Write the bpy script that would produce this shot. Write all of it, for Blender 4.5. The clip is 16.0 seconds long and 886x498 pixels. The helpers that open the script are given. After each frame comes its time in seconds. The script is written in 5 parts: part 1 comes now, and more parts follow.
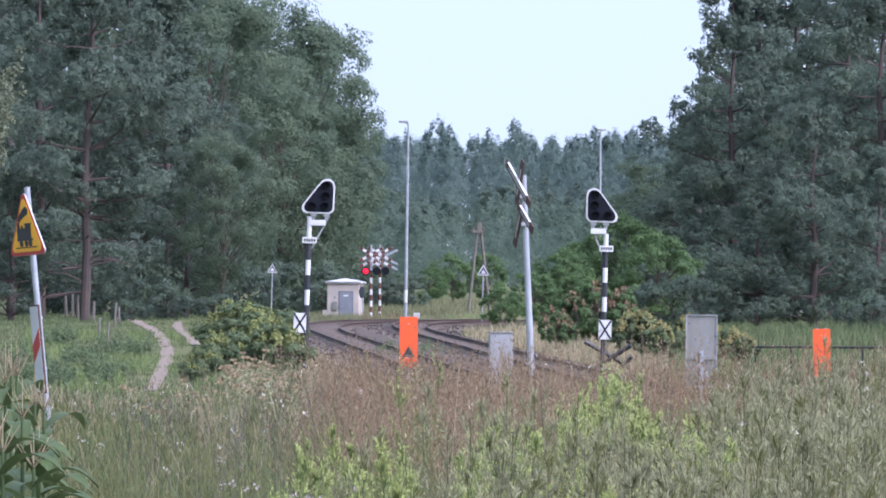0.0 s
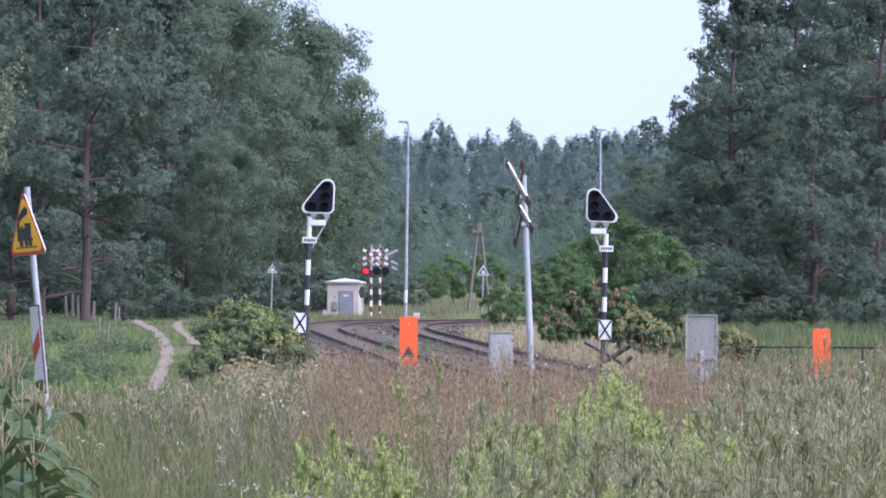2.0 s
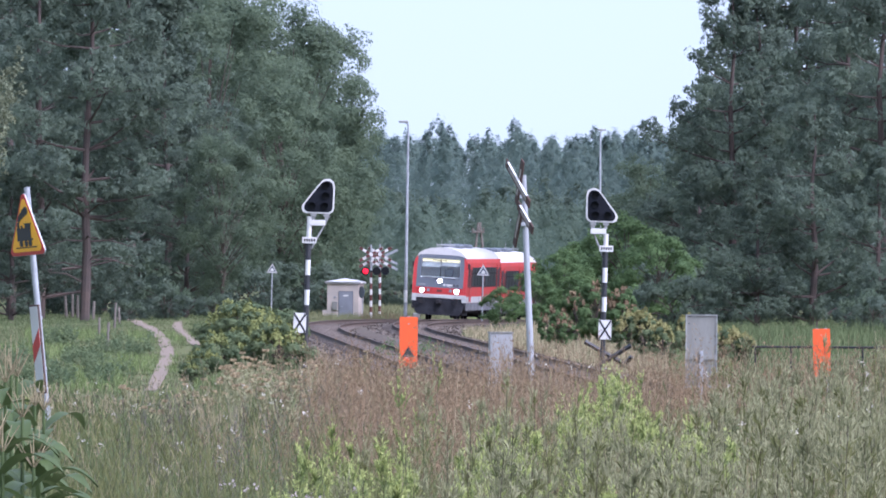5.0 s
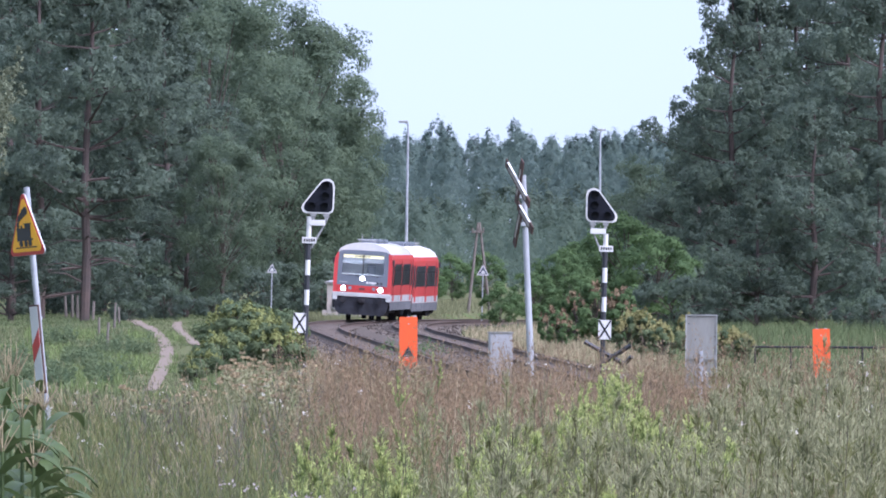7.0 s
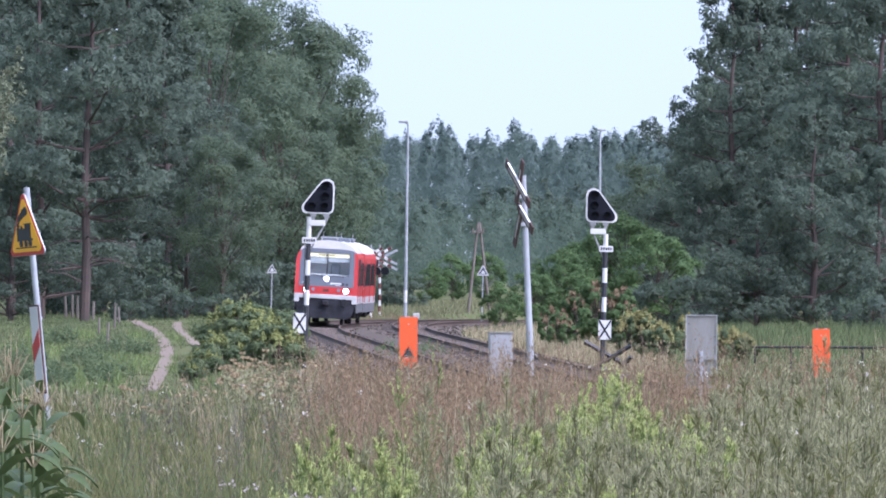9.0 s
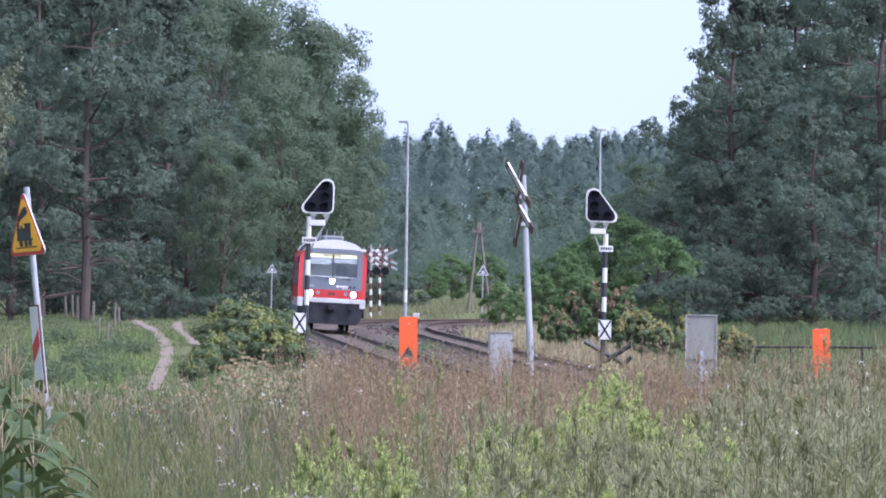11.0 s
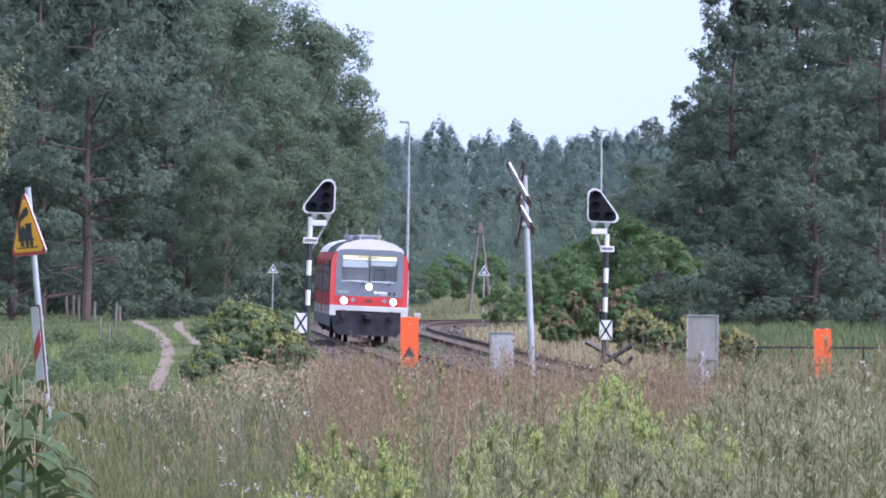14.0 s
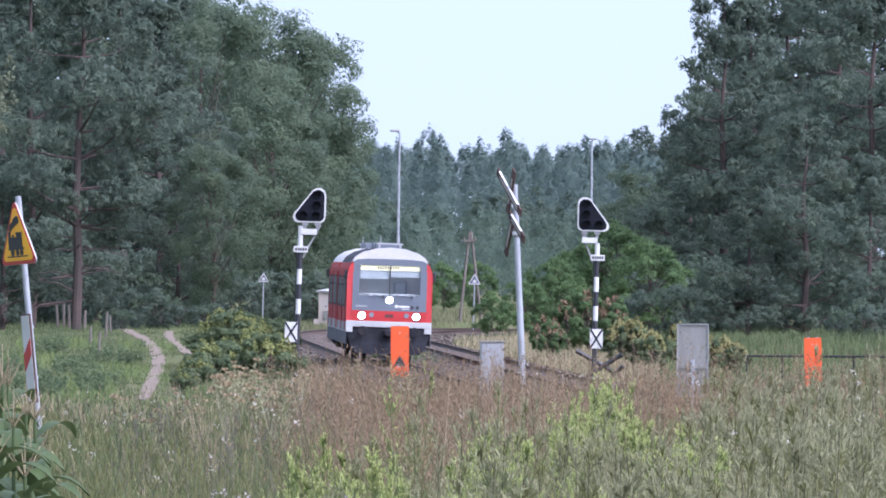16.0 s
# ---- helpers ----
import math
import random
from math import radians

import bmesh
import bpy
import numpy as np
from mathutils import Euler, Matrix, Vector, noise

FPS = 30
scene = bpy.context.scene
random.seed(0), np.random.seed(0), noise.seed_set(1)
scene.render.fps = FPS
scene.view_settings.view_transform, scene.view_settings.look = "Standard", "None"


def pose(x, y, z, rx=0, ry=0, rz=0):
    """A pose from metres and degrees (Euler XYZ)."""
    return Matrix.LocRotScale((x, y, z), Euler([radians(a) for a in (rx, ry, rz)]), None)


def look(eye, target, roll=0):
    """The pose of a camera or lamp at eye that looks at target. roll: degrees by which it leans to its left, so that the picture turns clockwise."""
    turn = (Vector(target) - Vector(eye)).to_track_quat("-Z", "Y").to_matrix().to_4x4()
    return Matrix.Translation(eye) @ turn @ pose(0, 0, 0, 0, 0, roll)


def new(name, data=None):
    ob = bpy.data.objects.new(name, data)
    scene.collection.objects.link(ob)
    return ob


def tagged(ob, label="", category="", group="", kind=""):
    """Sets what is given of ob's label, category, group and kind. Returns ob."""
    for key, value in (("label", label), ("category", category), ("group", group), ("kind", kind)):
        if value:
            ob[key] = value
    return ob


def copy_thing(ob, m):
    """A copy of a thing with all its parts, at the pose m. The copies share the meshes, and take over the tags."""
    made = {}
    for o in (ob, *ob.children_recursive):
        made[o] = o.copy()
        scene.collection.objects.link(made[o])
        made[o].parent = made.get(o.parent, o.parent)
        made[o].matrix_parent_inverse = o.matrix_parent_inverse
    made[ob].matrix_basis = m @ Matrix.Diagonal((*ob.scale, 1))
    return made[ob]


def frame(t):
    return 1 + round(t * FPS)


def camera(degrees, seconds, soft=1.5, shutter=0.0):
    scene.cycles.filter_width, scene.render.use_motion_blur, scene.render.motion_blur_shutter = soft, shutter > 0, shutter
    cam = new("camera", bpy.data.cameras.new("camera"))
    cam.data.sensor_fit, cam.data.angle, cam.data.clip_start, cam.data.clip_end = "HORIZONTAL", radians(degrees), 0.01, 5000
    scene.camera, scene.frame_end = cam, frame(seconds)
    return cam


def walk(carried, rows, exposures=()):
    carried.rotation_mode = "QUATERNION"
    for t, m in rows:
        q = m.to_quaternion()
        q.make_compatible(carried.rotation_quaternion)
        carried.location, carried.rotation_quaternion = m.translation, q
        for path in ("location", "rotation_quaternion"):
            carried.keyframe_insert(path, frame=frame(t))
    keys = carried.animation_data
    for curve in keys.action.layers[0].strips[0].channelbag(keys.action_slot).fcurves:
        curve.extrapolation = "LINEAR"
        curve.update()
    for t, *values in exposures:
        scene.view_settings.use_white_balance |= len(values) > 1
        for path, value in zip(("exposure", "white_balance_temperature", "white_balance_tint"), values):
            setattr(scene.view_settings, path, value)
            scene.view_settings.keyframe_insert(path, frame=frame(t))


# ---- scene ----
cam = camera(2.6, 16.0, soft=1.85)
EYE = (0.0, 0.0, 3.7)


def aim(dx, dy):
    """The camera on its tripod, turned by a little: metres at 1000 m."""
    return look(EYE, (dx, 1000.0, 3.381 + dy))


walk(cam, [(0, aim(0, 0)), (4, aim(0, 0)), (6.5, aim(0.015, 0)), (9, aim(0.015, 0.01)), (11.5, aim(0.015, 0)),
           (13, aim(0, 0)), (13.5, aim(-0.01, 0.025)), (14, aim(-0.045, 0.01)), (14.5, aim(0.025, 0.04)), (15, aim(0, 0.065)),
           (15.5, aim(0.3, 0.31)), (16, aim(0.45, 0.465))], exposures=[(0, 1.81, 5540, 28), (16, 1.81, 5540, 28)])

# ---- light ----
world = bpy.data.worlds.new("sky")
scene.world = world
world.use_nodes = True
wn = world.node_tree.nodes
sky = wn.new("ShaderNodeTexSky")
sky.sky_type, sky.sun_disc = "NISHITA", False
sky.sun_elevation, sky.sun_rotation = radians(47), radians(127)
sky.altitude, sky.air_density, sky.dust_density, sky.ozone_density = 50, 1.0, 0.25, 2.0
wn["Background"].inputs["Strength"].default_value = 0.043
# a thin white veil of high cloud over the blue
veil = wn.new("ShaderNodeMix")
veil.data_type = "RGBA"
veil.inputs["Factor"].default_value = 0.84
veil.inputs["B"].default_value = (5.2, 6.5, 7.5, 1)
world.node_tree.links.new(sky.outputs["Color"], veil.inputs["A"])
world.node_tree.links.new(veil.outputs["Result"], wn["Background"].inputs["Color"])
sun = new("sun", bpy.data.lights.new("sun", "SUN"))
sun.data.energy, sun.data.angle, sun.data.color = 2.6, radians(70), (1.0, 0.975, 0.95)
sun.matrix_world = look((90, -68, 120), (0, 0, 0))

# ---- materials ----


def material(name, colour, rough=0.7, metal=0.0, scale=6.0, vary=0.25, bump=0.15, second=None, fine=8.0, island=False, each=0.0, spec=0.5, stretch=(1, 1, 1)):
    """A surface with large stains and fine grain: colour, a second colour that it drifts to, relief."""
    m = bpy.data.materials.new(name)
    m.use_nodes = True
    n, l = m.node_tree.nodes, m.node_tree.links
    b = n["Principled BSDF"]
    b.inputs["Roughness"].default_value, b.inputs["Metallic"].default_value = rough, metal
    b.inputs["Specular IOR Level"].default_value = spec
    co = n.new("ShaderNodeTexCoord")
    mp = n.new("ShaderNodeMapping")
    mp.inputs["Scale"].default_value = stretch
    l.new(co.outputs["Object"], mp.inputs["Vector"])
    big = n.new("ShaderNodeTexNoise")
    big.inputs["Scale"].default_value, big.inputs["Detail"].default_value = scale, 4
    small = n.new("ShaderNodeTexNoise")
    small.inputs["Scale"].default_value, small.inputs["Detail"].default_value = scale * fine, 6
    l.new(mp.outputs["Vector"], big.inputs["Vector"])
    l.new(mp.outputs["Vector"], small.inputs["Vector"])
    second = second or tuple(c * (1 - vary) for c in colour)
    ramp = n.new("ShaderNodeMapRange")
    ramp.inputs["From Min"].default_value, ramp.inputs["From Max"].default_value = 0.35, 0.65
    l.new(big.outputs["Fac"], ramp.inputs["Value"])
    mix = n.new("ShaderNodeMix")
    mix.data_type = "RGBA"
    mix.inputs["A"].default_value, mix.inputs["B"].default_value = (*colour, 1), (*second, 1)
    l.new(ramp.outputs["Result"], mix.inputs["Factor"])
    hsv = n.new("ShaderNodeHueSaturation")
    l.new(mix.outputs["Result"], hsv.inputs["Color"])
    val = n.new("ShaderNodeMapRange")
    val.inputs["To Min"].default_value, val.inputs["To Max"].default_value = 1 - vary, 1 + vary
    l.new(small.outputs["Fac"], val.inputs["Value"])
    last = val.outputs["Result"]
    if island or each:
        src = n.new("ShaderNodeNewGeometry").outputs["Random Per Island"] if island else n.new("ShaderNodeObjectInfo").outputs["Random"]
        rnd = n.new("ShaderNodeMapRange")
        rnd.inputs["To Min"].default_value, rnd.inputs["To Max"].default_value = 1 - (each or 0.3), 1 + (each or 0.3)
        l.new(src, rnd.inputs["Value"])
        mul = n.new("ShaderNodeMath")
        mul.operation = "MULTIPLY"
        l.new(last, mul.inputs[0])
        l.new(rnd.outputs["Result"], mul.inputs[1])
        last = mul.outputs["Value"]
    l.new(last, hsv.inputs["Value"])
    l.new(hsv.outputs["Color"], b.inputs["Base Color"])
    if bump:
        bp = n.new("ShaderNodeBump")
        bp.inputs["Strength"].default_value, bp.inputs["Distance"].default_value = bump, 0.02
        l.new(small.outputs["Fac"], bp.inputs["Height"])
        l.new(bp.outputs["Normal"], b.inputs["Normal"])
    return m


def leafy(name, colour, second, each=0.35, rough=0.8, through_light=0.25, scale=0.5, stretch=(1, 1, 1)):
    """Leaves: each one a little different, some light passes through."""
    m = material(name, colour, rough, scale=scale, second=second, vary=0.15, bump=0, island=True, each=each, spec=0.06, stretch=stretch)
    b = m.node_tree.nodes["Principled BSDF"]
    tr = m.node_tree.nodes.new("ShaderNodeBsdfTranslucent")
    mx = m.node_tree.nodes.new("ShaderNodeMixShader")
    mx.inputs["Fac"].default_value = through_light
    col = b.inputs["Base Color"].links[0].from_socket
    l = m.node_tree.links
    l.new(col, tr.inputs["Color"])
    l.new(b.outputs["BSDF"], mx.inputs[1])
    l.new(tr.outputs["BSDF"], mx.inputs[2])
    l.new(mx.outputs["Shader"], m.node_tree.nodes["Material Output"].inputs["Surface"])
    return m


def glow(name, colour, strength):
    m = bpy.data.materials.new(name)
    m.use_nodes = True
    b = m.node_tree.nodes["Principled BSDF"]
    b.inputs["Base Color"].default_value = (*colour, 1)
    b.inputs["Emission Color"].default_value = (*colour, 1)
    b.inputs["Emission Strength"].default_value = strength
    return m


M = {
    "soil": material("field_soil", (0.10, 0.085, 0.045), 0.95, scale=0.4, second=(0.07, 0.10, 0.03), fine=30, bump=0.4, spec=0.1),
    "path": material("sandy_path", (0.195, 0.155, 0.122), 0.95, scale=0.8, second=(0.155, 0.125, 0.098), fine=20, vary=0.12, bump=0.2, spec=0.1),
    "ballast": material("ballast_stone", (0.105, 0.082, 0.066), 0.95, scale=0.7, second=(0.07, 0.056, 0.044), fine=18, vary=0.4, bump=0.8, spec=0.2),
    "stone": material("loose_stone", (0.12, 0.098, 0.082), 0.95, scale=3, vary=0.3, island=True, each=0.5),
    "rail": material("rail_steel", (0.05, 0.035, 0.028), 0.85, 0.0, scale=2, second=(0.075, 0.045, 0.03), bump=0.2),
    "sleeper": material("sleeper_wood", (0.075, 0.058, 0.048), 0.9, scale=2, each=0.3, bump=0.5),
    "bark_pine": material("pine_bark", (0.090, 0.068, 0.060), 0.95, scale=1.2, second=(0.066, 0.056, 0.052), fine=10, bump=0.8, spec=0.1),
    "bark": material("bark", (0.10, 0.085, 0.07), 0.95, scale=1.5, fine=10, bump=0.8, spec=0.1),
    "pine": leafy("pine_needles", (0.132, 0.170, 0.122), (0.106, 0.138, 0.110), each=0.10, through_light=0.55),
    # Distance haze is put into the far needles' colour: paler and bluer.
    "pine_far": leafy("haze_tinted_needles", (0.172, 0.228, 0.196), (0.146, 0.196, 0.178), each=0.05, through_light=0.65),
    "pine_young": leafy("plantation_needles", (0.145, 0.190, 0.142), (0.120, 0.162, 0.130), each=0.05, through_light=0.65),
    "leaf": leafy("broad_leaves", (0.132, 0.172, 0.108), (0.104, 0.140, 0.098), each=0.10, through_light=0.55),
    "leaf_mid": leafy("mid_green_leaves", (0.155, 0.190, 0.098), (0.100, 0.138, 0.078), each=0.2, through_light=0.45, scale=2.0),
    "leaf_light": leafy("light_leaves", (0.130, 0.195, 0.080), (0.098, 0.155, 0.074), each=0.12, through_light=0.5),
    "leaf_yellow": leafy("yellow_green_leaves", (0.215, 0.230, 0.085), (0.160, 0.185, 0.072), each=0.15, scale=2.0),
    "leaf_rust": leafy("rusty_leaves", (0.215, 0.140, 0.092), (0.165, 0.135, 0.08), each=0.15),
    "birch": leafy("pale_birch_leaves", (0.175, 0.190, 0.12), (0.14, 0.16, 0.105)),
}

# ---- mesh helpers ----


def shell(name, verts, faces, mat, parent=None, label="", smooth=False):
    me = bpy.data.meshes.new(name)
    verts = np.asarray(verts, dtype=np.float32).reshape(-1, 3)
    me.vertices.add(len(verts))
    me.vertices.foreach_set("co", verts.ravel())
    faces = np.asarray(faces, dtype=np.int32)
    k = faces.shape[1]
    me.loops.add(faces.size)
    me.loops.foreach_set("vertex_index", faces.ravel())
    me.polygons.add(len(faces))
    me.polygons.foreach_set("loop_start", np.arange(0, faces.size, k, dtype=np.int32))
    if smooth:
        me.polygons.foreach_set("use_smooth", np.ones(len(faces), dtype=bool))
    me.update(calc_edges=True)
    me.materials.append(mat)
    ob = new(name, me)
    if parent:
        ob.parent = parent
    if label:
        tagged(ob, label)
    return ob


def part(name, bm, mat, parent=None, label="", smooth=False):
    """One bmesh as one mesh object, under a thing or a part."""
    me = bpy.data.meshes.new(name)
    bmesh.ops.recalc_face_normals(bm, faces=bm.faces)
    if smooth:
        for f in bm.faces:
            f.smooth = True
    bm.to_mesh(me)
    bm.free()
    me.materials.append(mat)
    ob = new(name, me)
    if parent:
        ob.parent = parent
    if label:
        tagged(ob, label)
    return ob


def empty(name, m, label, category, group="", kind=""):
    ob = new(name)
    ob.matrix_basis = m
    return tagged(ob, label, category, group, kind)


def box(bm, x0, x1, y0, y1, z0, z1, bevel=0.0, m=None):
    """A box, its edges rounded, turned by m; added to bm."""
    r = bmesh.ops.create_cube(bm, size=1)
    vs = r["verts"]
    bmesh.ops.transform(bm, matrix=Matrix.LocRotScale(((x0 + x1) / 2, (y0 + y1) / 2, (z0 + z1) / 2), None, (x1 - x0, y1 - y0, z1 - z0)), verts=vs)
    if bevel:
        es = list({e for v in vs for e in v.link_edges})
        out = bmesh.ops.bevel(bm, geom=es, offset=bevel, segments=2, affect="EDGES", profile=0.5)
        vs = list({v for f in out["faces"] for v in f.verts} | {v for v in vs if v.is_valid})
    if m:
        bmesh.ops.transform(bm, matrix=m, verts=vs)
    return bm


def tube(bm, a, b, r0, r1=None, n=10, caps=True):
    """A round bar from a to b."""
    a, b = Vector(a), Vector(b)
    d = b - a
    q = d.to_track_quat("Z", "Y").to_matrix().to_4x4()
    bmesh.ops.create_cone(bm, cap_ends=caps, segments=n, radius1=r0, radius2=r0 if r1 is None else r1, depth=d.length,
                          matrix=Matrix.Translation((a + b) / 2) @ q)
    return bm


def slab(bm, outline, y0, y1, bevel=0.0):
    """A flat shape in x and z, of the thickness y0 to y1."""
    fr = [bm.verts.new((x, y0, z)) for x, z in outline]
    bk = [bm.verts.new((x, y1, z)) for x, z in outline]
    n = len(fr)
    fs = [bm.faces.new(fr), bm.faces.new(bk[::-1])]
    for i in range(n):
        fs.append(bm.faces.new((fr[i], bk[i], bk[(i + 1) % n], fr[(i + 1) % n])))
    if bevel:
        es = list({e for f in fs[:1] for e in f.edges})
        bmesh.ops.bevel(bm, geom=es, offset=bevel, segments=1, affect="EDGES")
    return bm


def B():
    return bmesh.new()


# ---- the line of the railway ----
# From the near end: straight, then a bend of about 1900 m radius; u is the way along it.
STEP = 1.0
LINE = []
px_, py_, u_, bent = 6.207, 240.0, 240.0, 0.0
for i in range(1250):
    LINE.append((px_, py_))
    bent += 0.000525 * min(max((u_ - 798.7) / 101, 0), 1) * STEP
    a_ = math.atan(min(-0.01887 + bent, 0.75))
    px_, py_, u_ = px_ + STEP * math.sin(a_), py_ + STEP * math.cos(a_), u_ + STEP
LINE = np.array(LINE)
WAY = np.gradient(LINE, axis=0)
WAY /= np.linalg.norm(WAY, axis=1)[:, None]
CANT = np.radians(np.interp(LINE[:, 1], [500, 660, 860, 1040], [0.6, 2.0, 3.4, 3.4]))
TRACKS = (0.0, 3.9)


def on_line(u, side=0.0):
    """A point of the line, u metres along it, side metres to its right; and the way there."""
    k = min(max(u / STEP, 0), len(LINE) - 1.001)
    i, f = int(k), k % 1
    p = LINE[i] * (1 - f) + LINE[i + 1] * f
    w = WAY[i] * (1 - f) + WAY[i + 1] * f
    return p[0] + side * w[1], p[1] - side * w[0], w, CANT[i] * (1 - f) + CANT[i + 1] * f


def line_x(d):
    return np.interp(d, LINE[:, 1], LINE[:, 0])


def grade(d):
    """The line falls away behind the crossing."""
    d = np.asarray(d, float)
    return np.where(d < 1080, -1.5e-5 * np.clip(d - 870, 0, None) ** 2, -0.6615 - 0.0063 * (d - 1080))


def smooth(a, b, v):
    s = np.clip((v - a) / (b - a), 0, 1)
    return s * s * (3 - 2 * s)


def ground_z(x, d):
    """The field lies higher towards the camera and falls to the railway."""
    x, d = np.asarray(x, float), np.asarray(d, float)
    bank = 1.15 - 1.47 * smooth(228, 340, d) + 0.75 * (1 - smooth(10, 80, d))
    off = np.abs(x - line_x(np.clip(d, 245, 1450)) - 1.95)
    cut = smooth(4.6, 7.2, off)
    low = np.where((d > 236) & (d < 1450), cut, 1.0)
    z = bank * low + (1 - low) * (-0.5 + grade(d))
    return z + 0.05 * np.sin(x * 0.9 + d * 0.13) * np.sin(d * 0.21 + 1) * low



# ---- ground ----
ds = np.concatenate([np.arange(-80, 80, 20), np.arange(80, 500, 2.0), np.arange(500, 1460, 8), [1500, 1800, 2400, 3400, 4800]])
xs = np.concatenate([[-2600, -900, -300, -120, -60, -40], np.arange(-30, 30.1, 0.75), [40, 60, 120, 300, 900, 2600]])
gx, gd = np.meshgrid(xs, ds)
nx = len(xs)
idx = np.arange(len(ds) * nx).reshape(len(ds), nx)
quads = np.stack([idx[:-1, :-1], idx[:-1, 1:], idx[1:, 1:], idx[1:, :-1]], -1).reshape(-1, 4)
tagged(shell("ground", np.stack([gx, gd, ground_z(gx, gd)], -1), quads, M["soil"], smooth=True),
       "overgrown field of dry and green grass on sandy soil", "ground", kind="structure")

# ---- railway ----
track = empty("railway_track", Matrix(), "two curved railway tracks on grey brown stone ballast", "railway track", kind="structure")


def sweep(name, profile, side, u0, u1, mat, step=2.0, parent=track, canted=True):
    """A profile (across, up) carried along the line."""
    us = np.arange(u0, u1, step)
    vs, n = [], len(profile)
    for u in us:
        x, y, w, c = on_line(u, side)
        for a, z in profile:
            k = a if canted else 0
            vs.append((x + a * w[1], y - a * w[0], z - k * math.tan(c) + float(grade(y))))
    fs = [(i * n + j, i * n + j + 1, (i + 1) * n + j + 1, (i + 1) * n + j) for i in range(len(us) - 1) for j in range(n - 1)]
    return shell(name, vs, fs, mat, parent)


for side in TRACKS:
    sweep("ballast_bed", [(-3.0, -0.62), (-2.7, -0.52), (-1.9, -0.2), (-0.8, -0.17), (0, -0.2), (0.8, -0.17), (1.9, -0.2), (2.7, -0.52), (3.0, -0.62)],
          side, 5, 1150, M["ballast"], 1.0)
    for g in (-0.7525, 0.7525):
        sweep("rail", [(g - 0.07, -0.17), (g - 0.07, -0.15), (g - 0.012, -0.13), (g - 0.012, -0.04), (g - 0.036, -0.03), (g - 0.036, 0),
                       (g + 0.036, 0), (g + 0.036, -0.03), (g + 0.012, -0.04), (g + 0.012, -0.13), (g + 0.07, -0.15), (g + 0.07, -0.17), (g - 0.07, -0.17)],
              side, 5, 1150, M["rail"], 2.5)

# ---- leaves and trees ----
rng = np.random.default_rng(7)


def leaves(centres, size, tall=1.6, up=0.0, flat=0.0):
    """Four-cornered leaves round given places: verts and faces."""
    c = np.asarray(centres, float)
    n = len(c)
    a = rng.normal(size=(n, 3))
    a[:, 2] += up
    a[:, 2] *= 1 - flat
    a /= np.linalg.norm(a, axis=1)[:, None]
    b = np.cross(a, rng.normal(size=(n, 3)))
    b /= np.linalg.norm(b, axis=1)[:, None]
    s = (size * rng.uniform(0.6, 1.4, n))[:, None]
    a, b = a * s * tall, b * s
    v = np.stack([c - a * 0.5, c + b * 0.5 - a * 0.1, c + a * 0.5, c - b * 0.5 - a * 0.1], 1).reshape(-1, 3)
    return v, np.arange(4 * n).reshape(n, 4)


def sprays(c, nrm, size, tall=1.6, up=0.3, loose=0.35):
    """Three-cornered leaves or needle bundles at given places, each facing roughly the way nrm gives."""
    c, n = np.asarray(c, float), len(c)
    m = nrm + rng.normal(size=(n, 3)) * loose
    m /= np.linalg.norm(m, axis=1)[:, None]
    a = rng.normal(size=(n, 3))
    a[:, 2] += up
    a -= (a * m).sum(1)[:, None] * m
    a /= np.linalg.norm(a, axis=1)[:, None]
    b = np.cross(m, a)
    s = (size * rng.uniform(0.6, 1.4, n))[:, None]
    a, b = a * s * tall, b * s
    v = np.stack([c - a * 0.5 - b * 0.5, c - a * 0.5 + b * 0.5, c + a * 0.5], 1).reshape(-1, 3)
    return v, np.arange(3 * n).reshape(n, 3)


def limbs(bm, starts, ends, r0, r1, sag=0.0):
    for s, e in zip(starts, ends):
        s, e = Vector(s), Vector(e)
        mid = (s + e) / 2 + Vector((0, 0, sag))
        tube(bm, s, mid, r0, (r0 + r1) / 2, 5, False)
        tube(bm, mid, e, (r0 + r1) / 2, r1, 5, False)
    return bm


def trunk_mesh(bm, height, r, lean=0.0, segs=6, n=9):
    pts = [Vector((lean * height * (i / segs) ** 2 + 0.12 * math.sin(i * 2.1) * (i > 0), 0.1 * math.cos(i * 1.7) * (i > 0), height * i / segs)) for i in range(segs + 1)]
    for i in range(segs):
        tube(bm, pts[i] - Vector((0, 0, 0.05)), pts[i + 1], r * (1.15 - i / segs), r * (1.15 - (i + 1) / segs) + 0.02, n, False)
    return pts


def tufts(cents, per, ball, size, mat, root, label, flat=0.7, up=0.4, tall=1.9, crown=None, name="crown"):
    """Small balls of leaves round given places; crown: the way each ball faces."""
    cents = np.asarray(cents, float)
    n = len(cents)
    off = rng.normal(size=(n, per, 3))
    off[..., 2] += 0.35
    off /= np.linalg.norm(off, axis=-1, keepdims=True)
    face = off * 0.8 + np.array([0, 0, 0.12])
    if crown is not None:
        face = face + crown[:, None, :] * 0.7
    off = off * (rng.uniform(0.3, 1, (n, per, 1)) ** 0.4) * (ball * rng.uniform(0.65, 1.3, (n, 1, 1)))
    pts = (cents[:, None, :] + off * np.array([1, 1, flat])).reshape(-1, 3)
    pts[:, 2] = np.maximum(pts[:, 2], 0.05)
    v, f = sprays(pts, face.reshape(-1, 3), size, tall, up)
    return shell(name, v, f, mat, root, label)


def outward(p, z_mid, squash=1.0):
    d = np.asarray(p, float) - np.array([0, 0, z_mid])
    d[:, 2] *= squash
    return d / np.maximum(np.linalg.norm(d, axis=1), 0.01)[:, None]


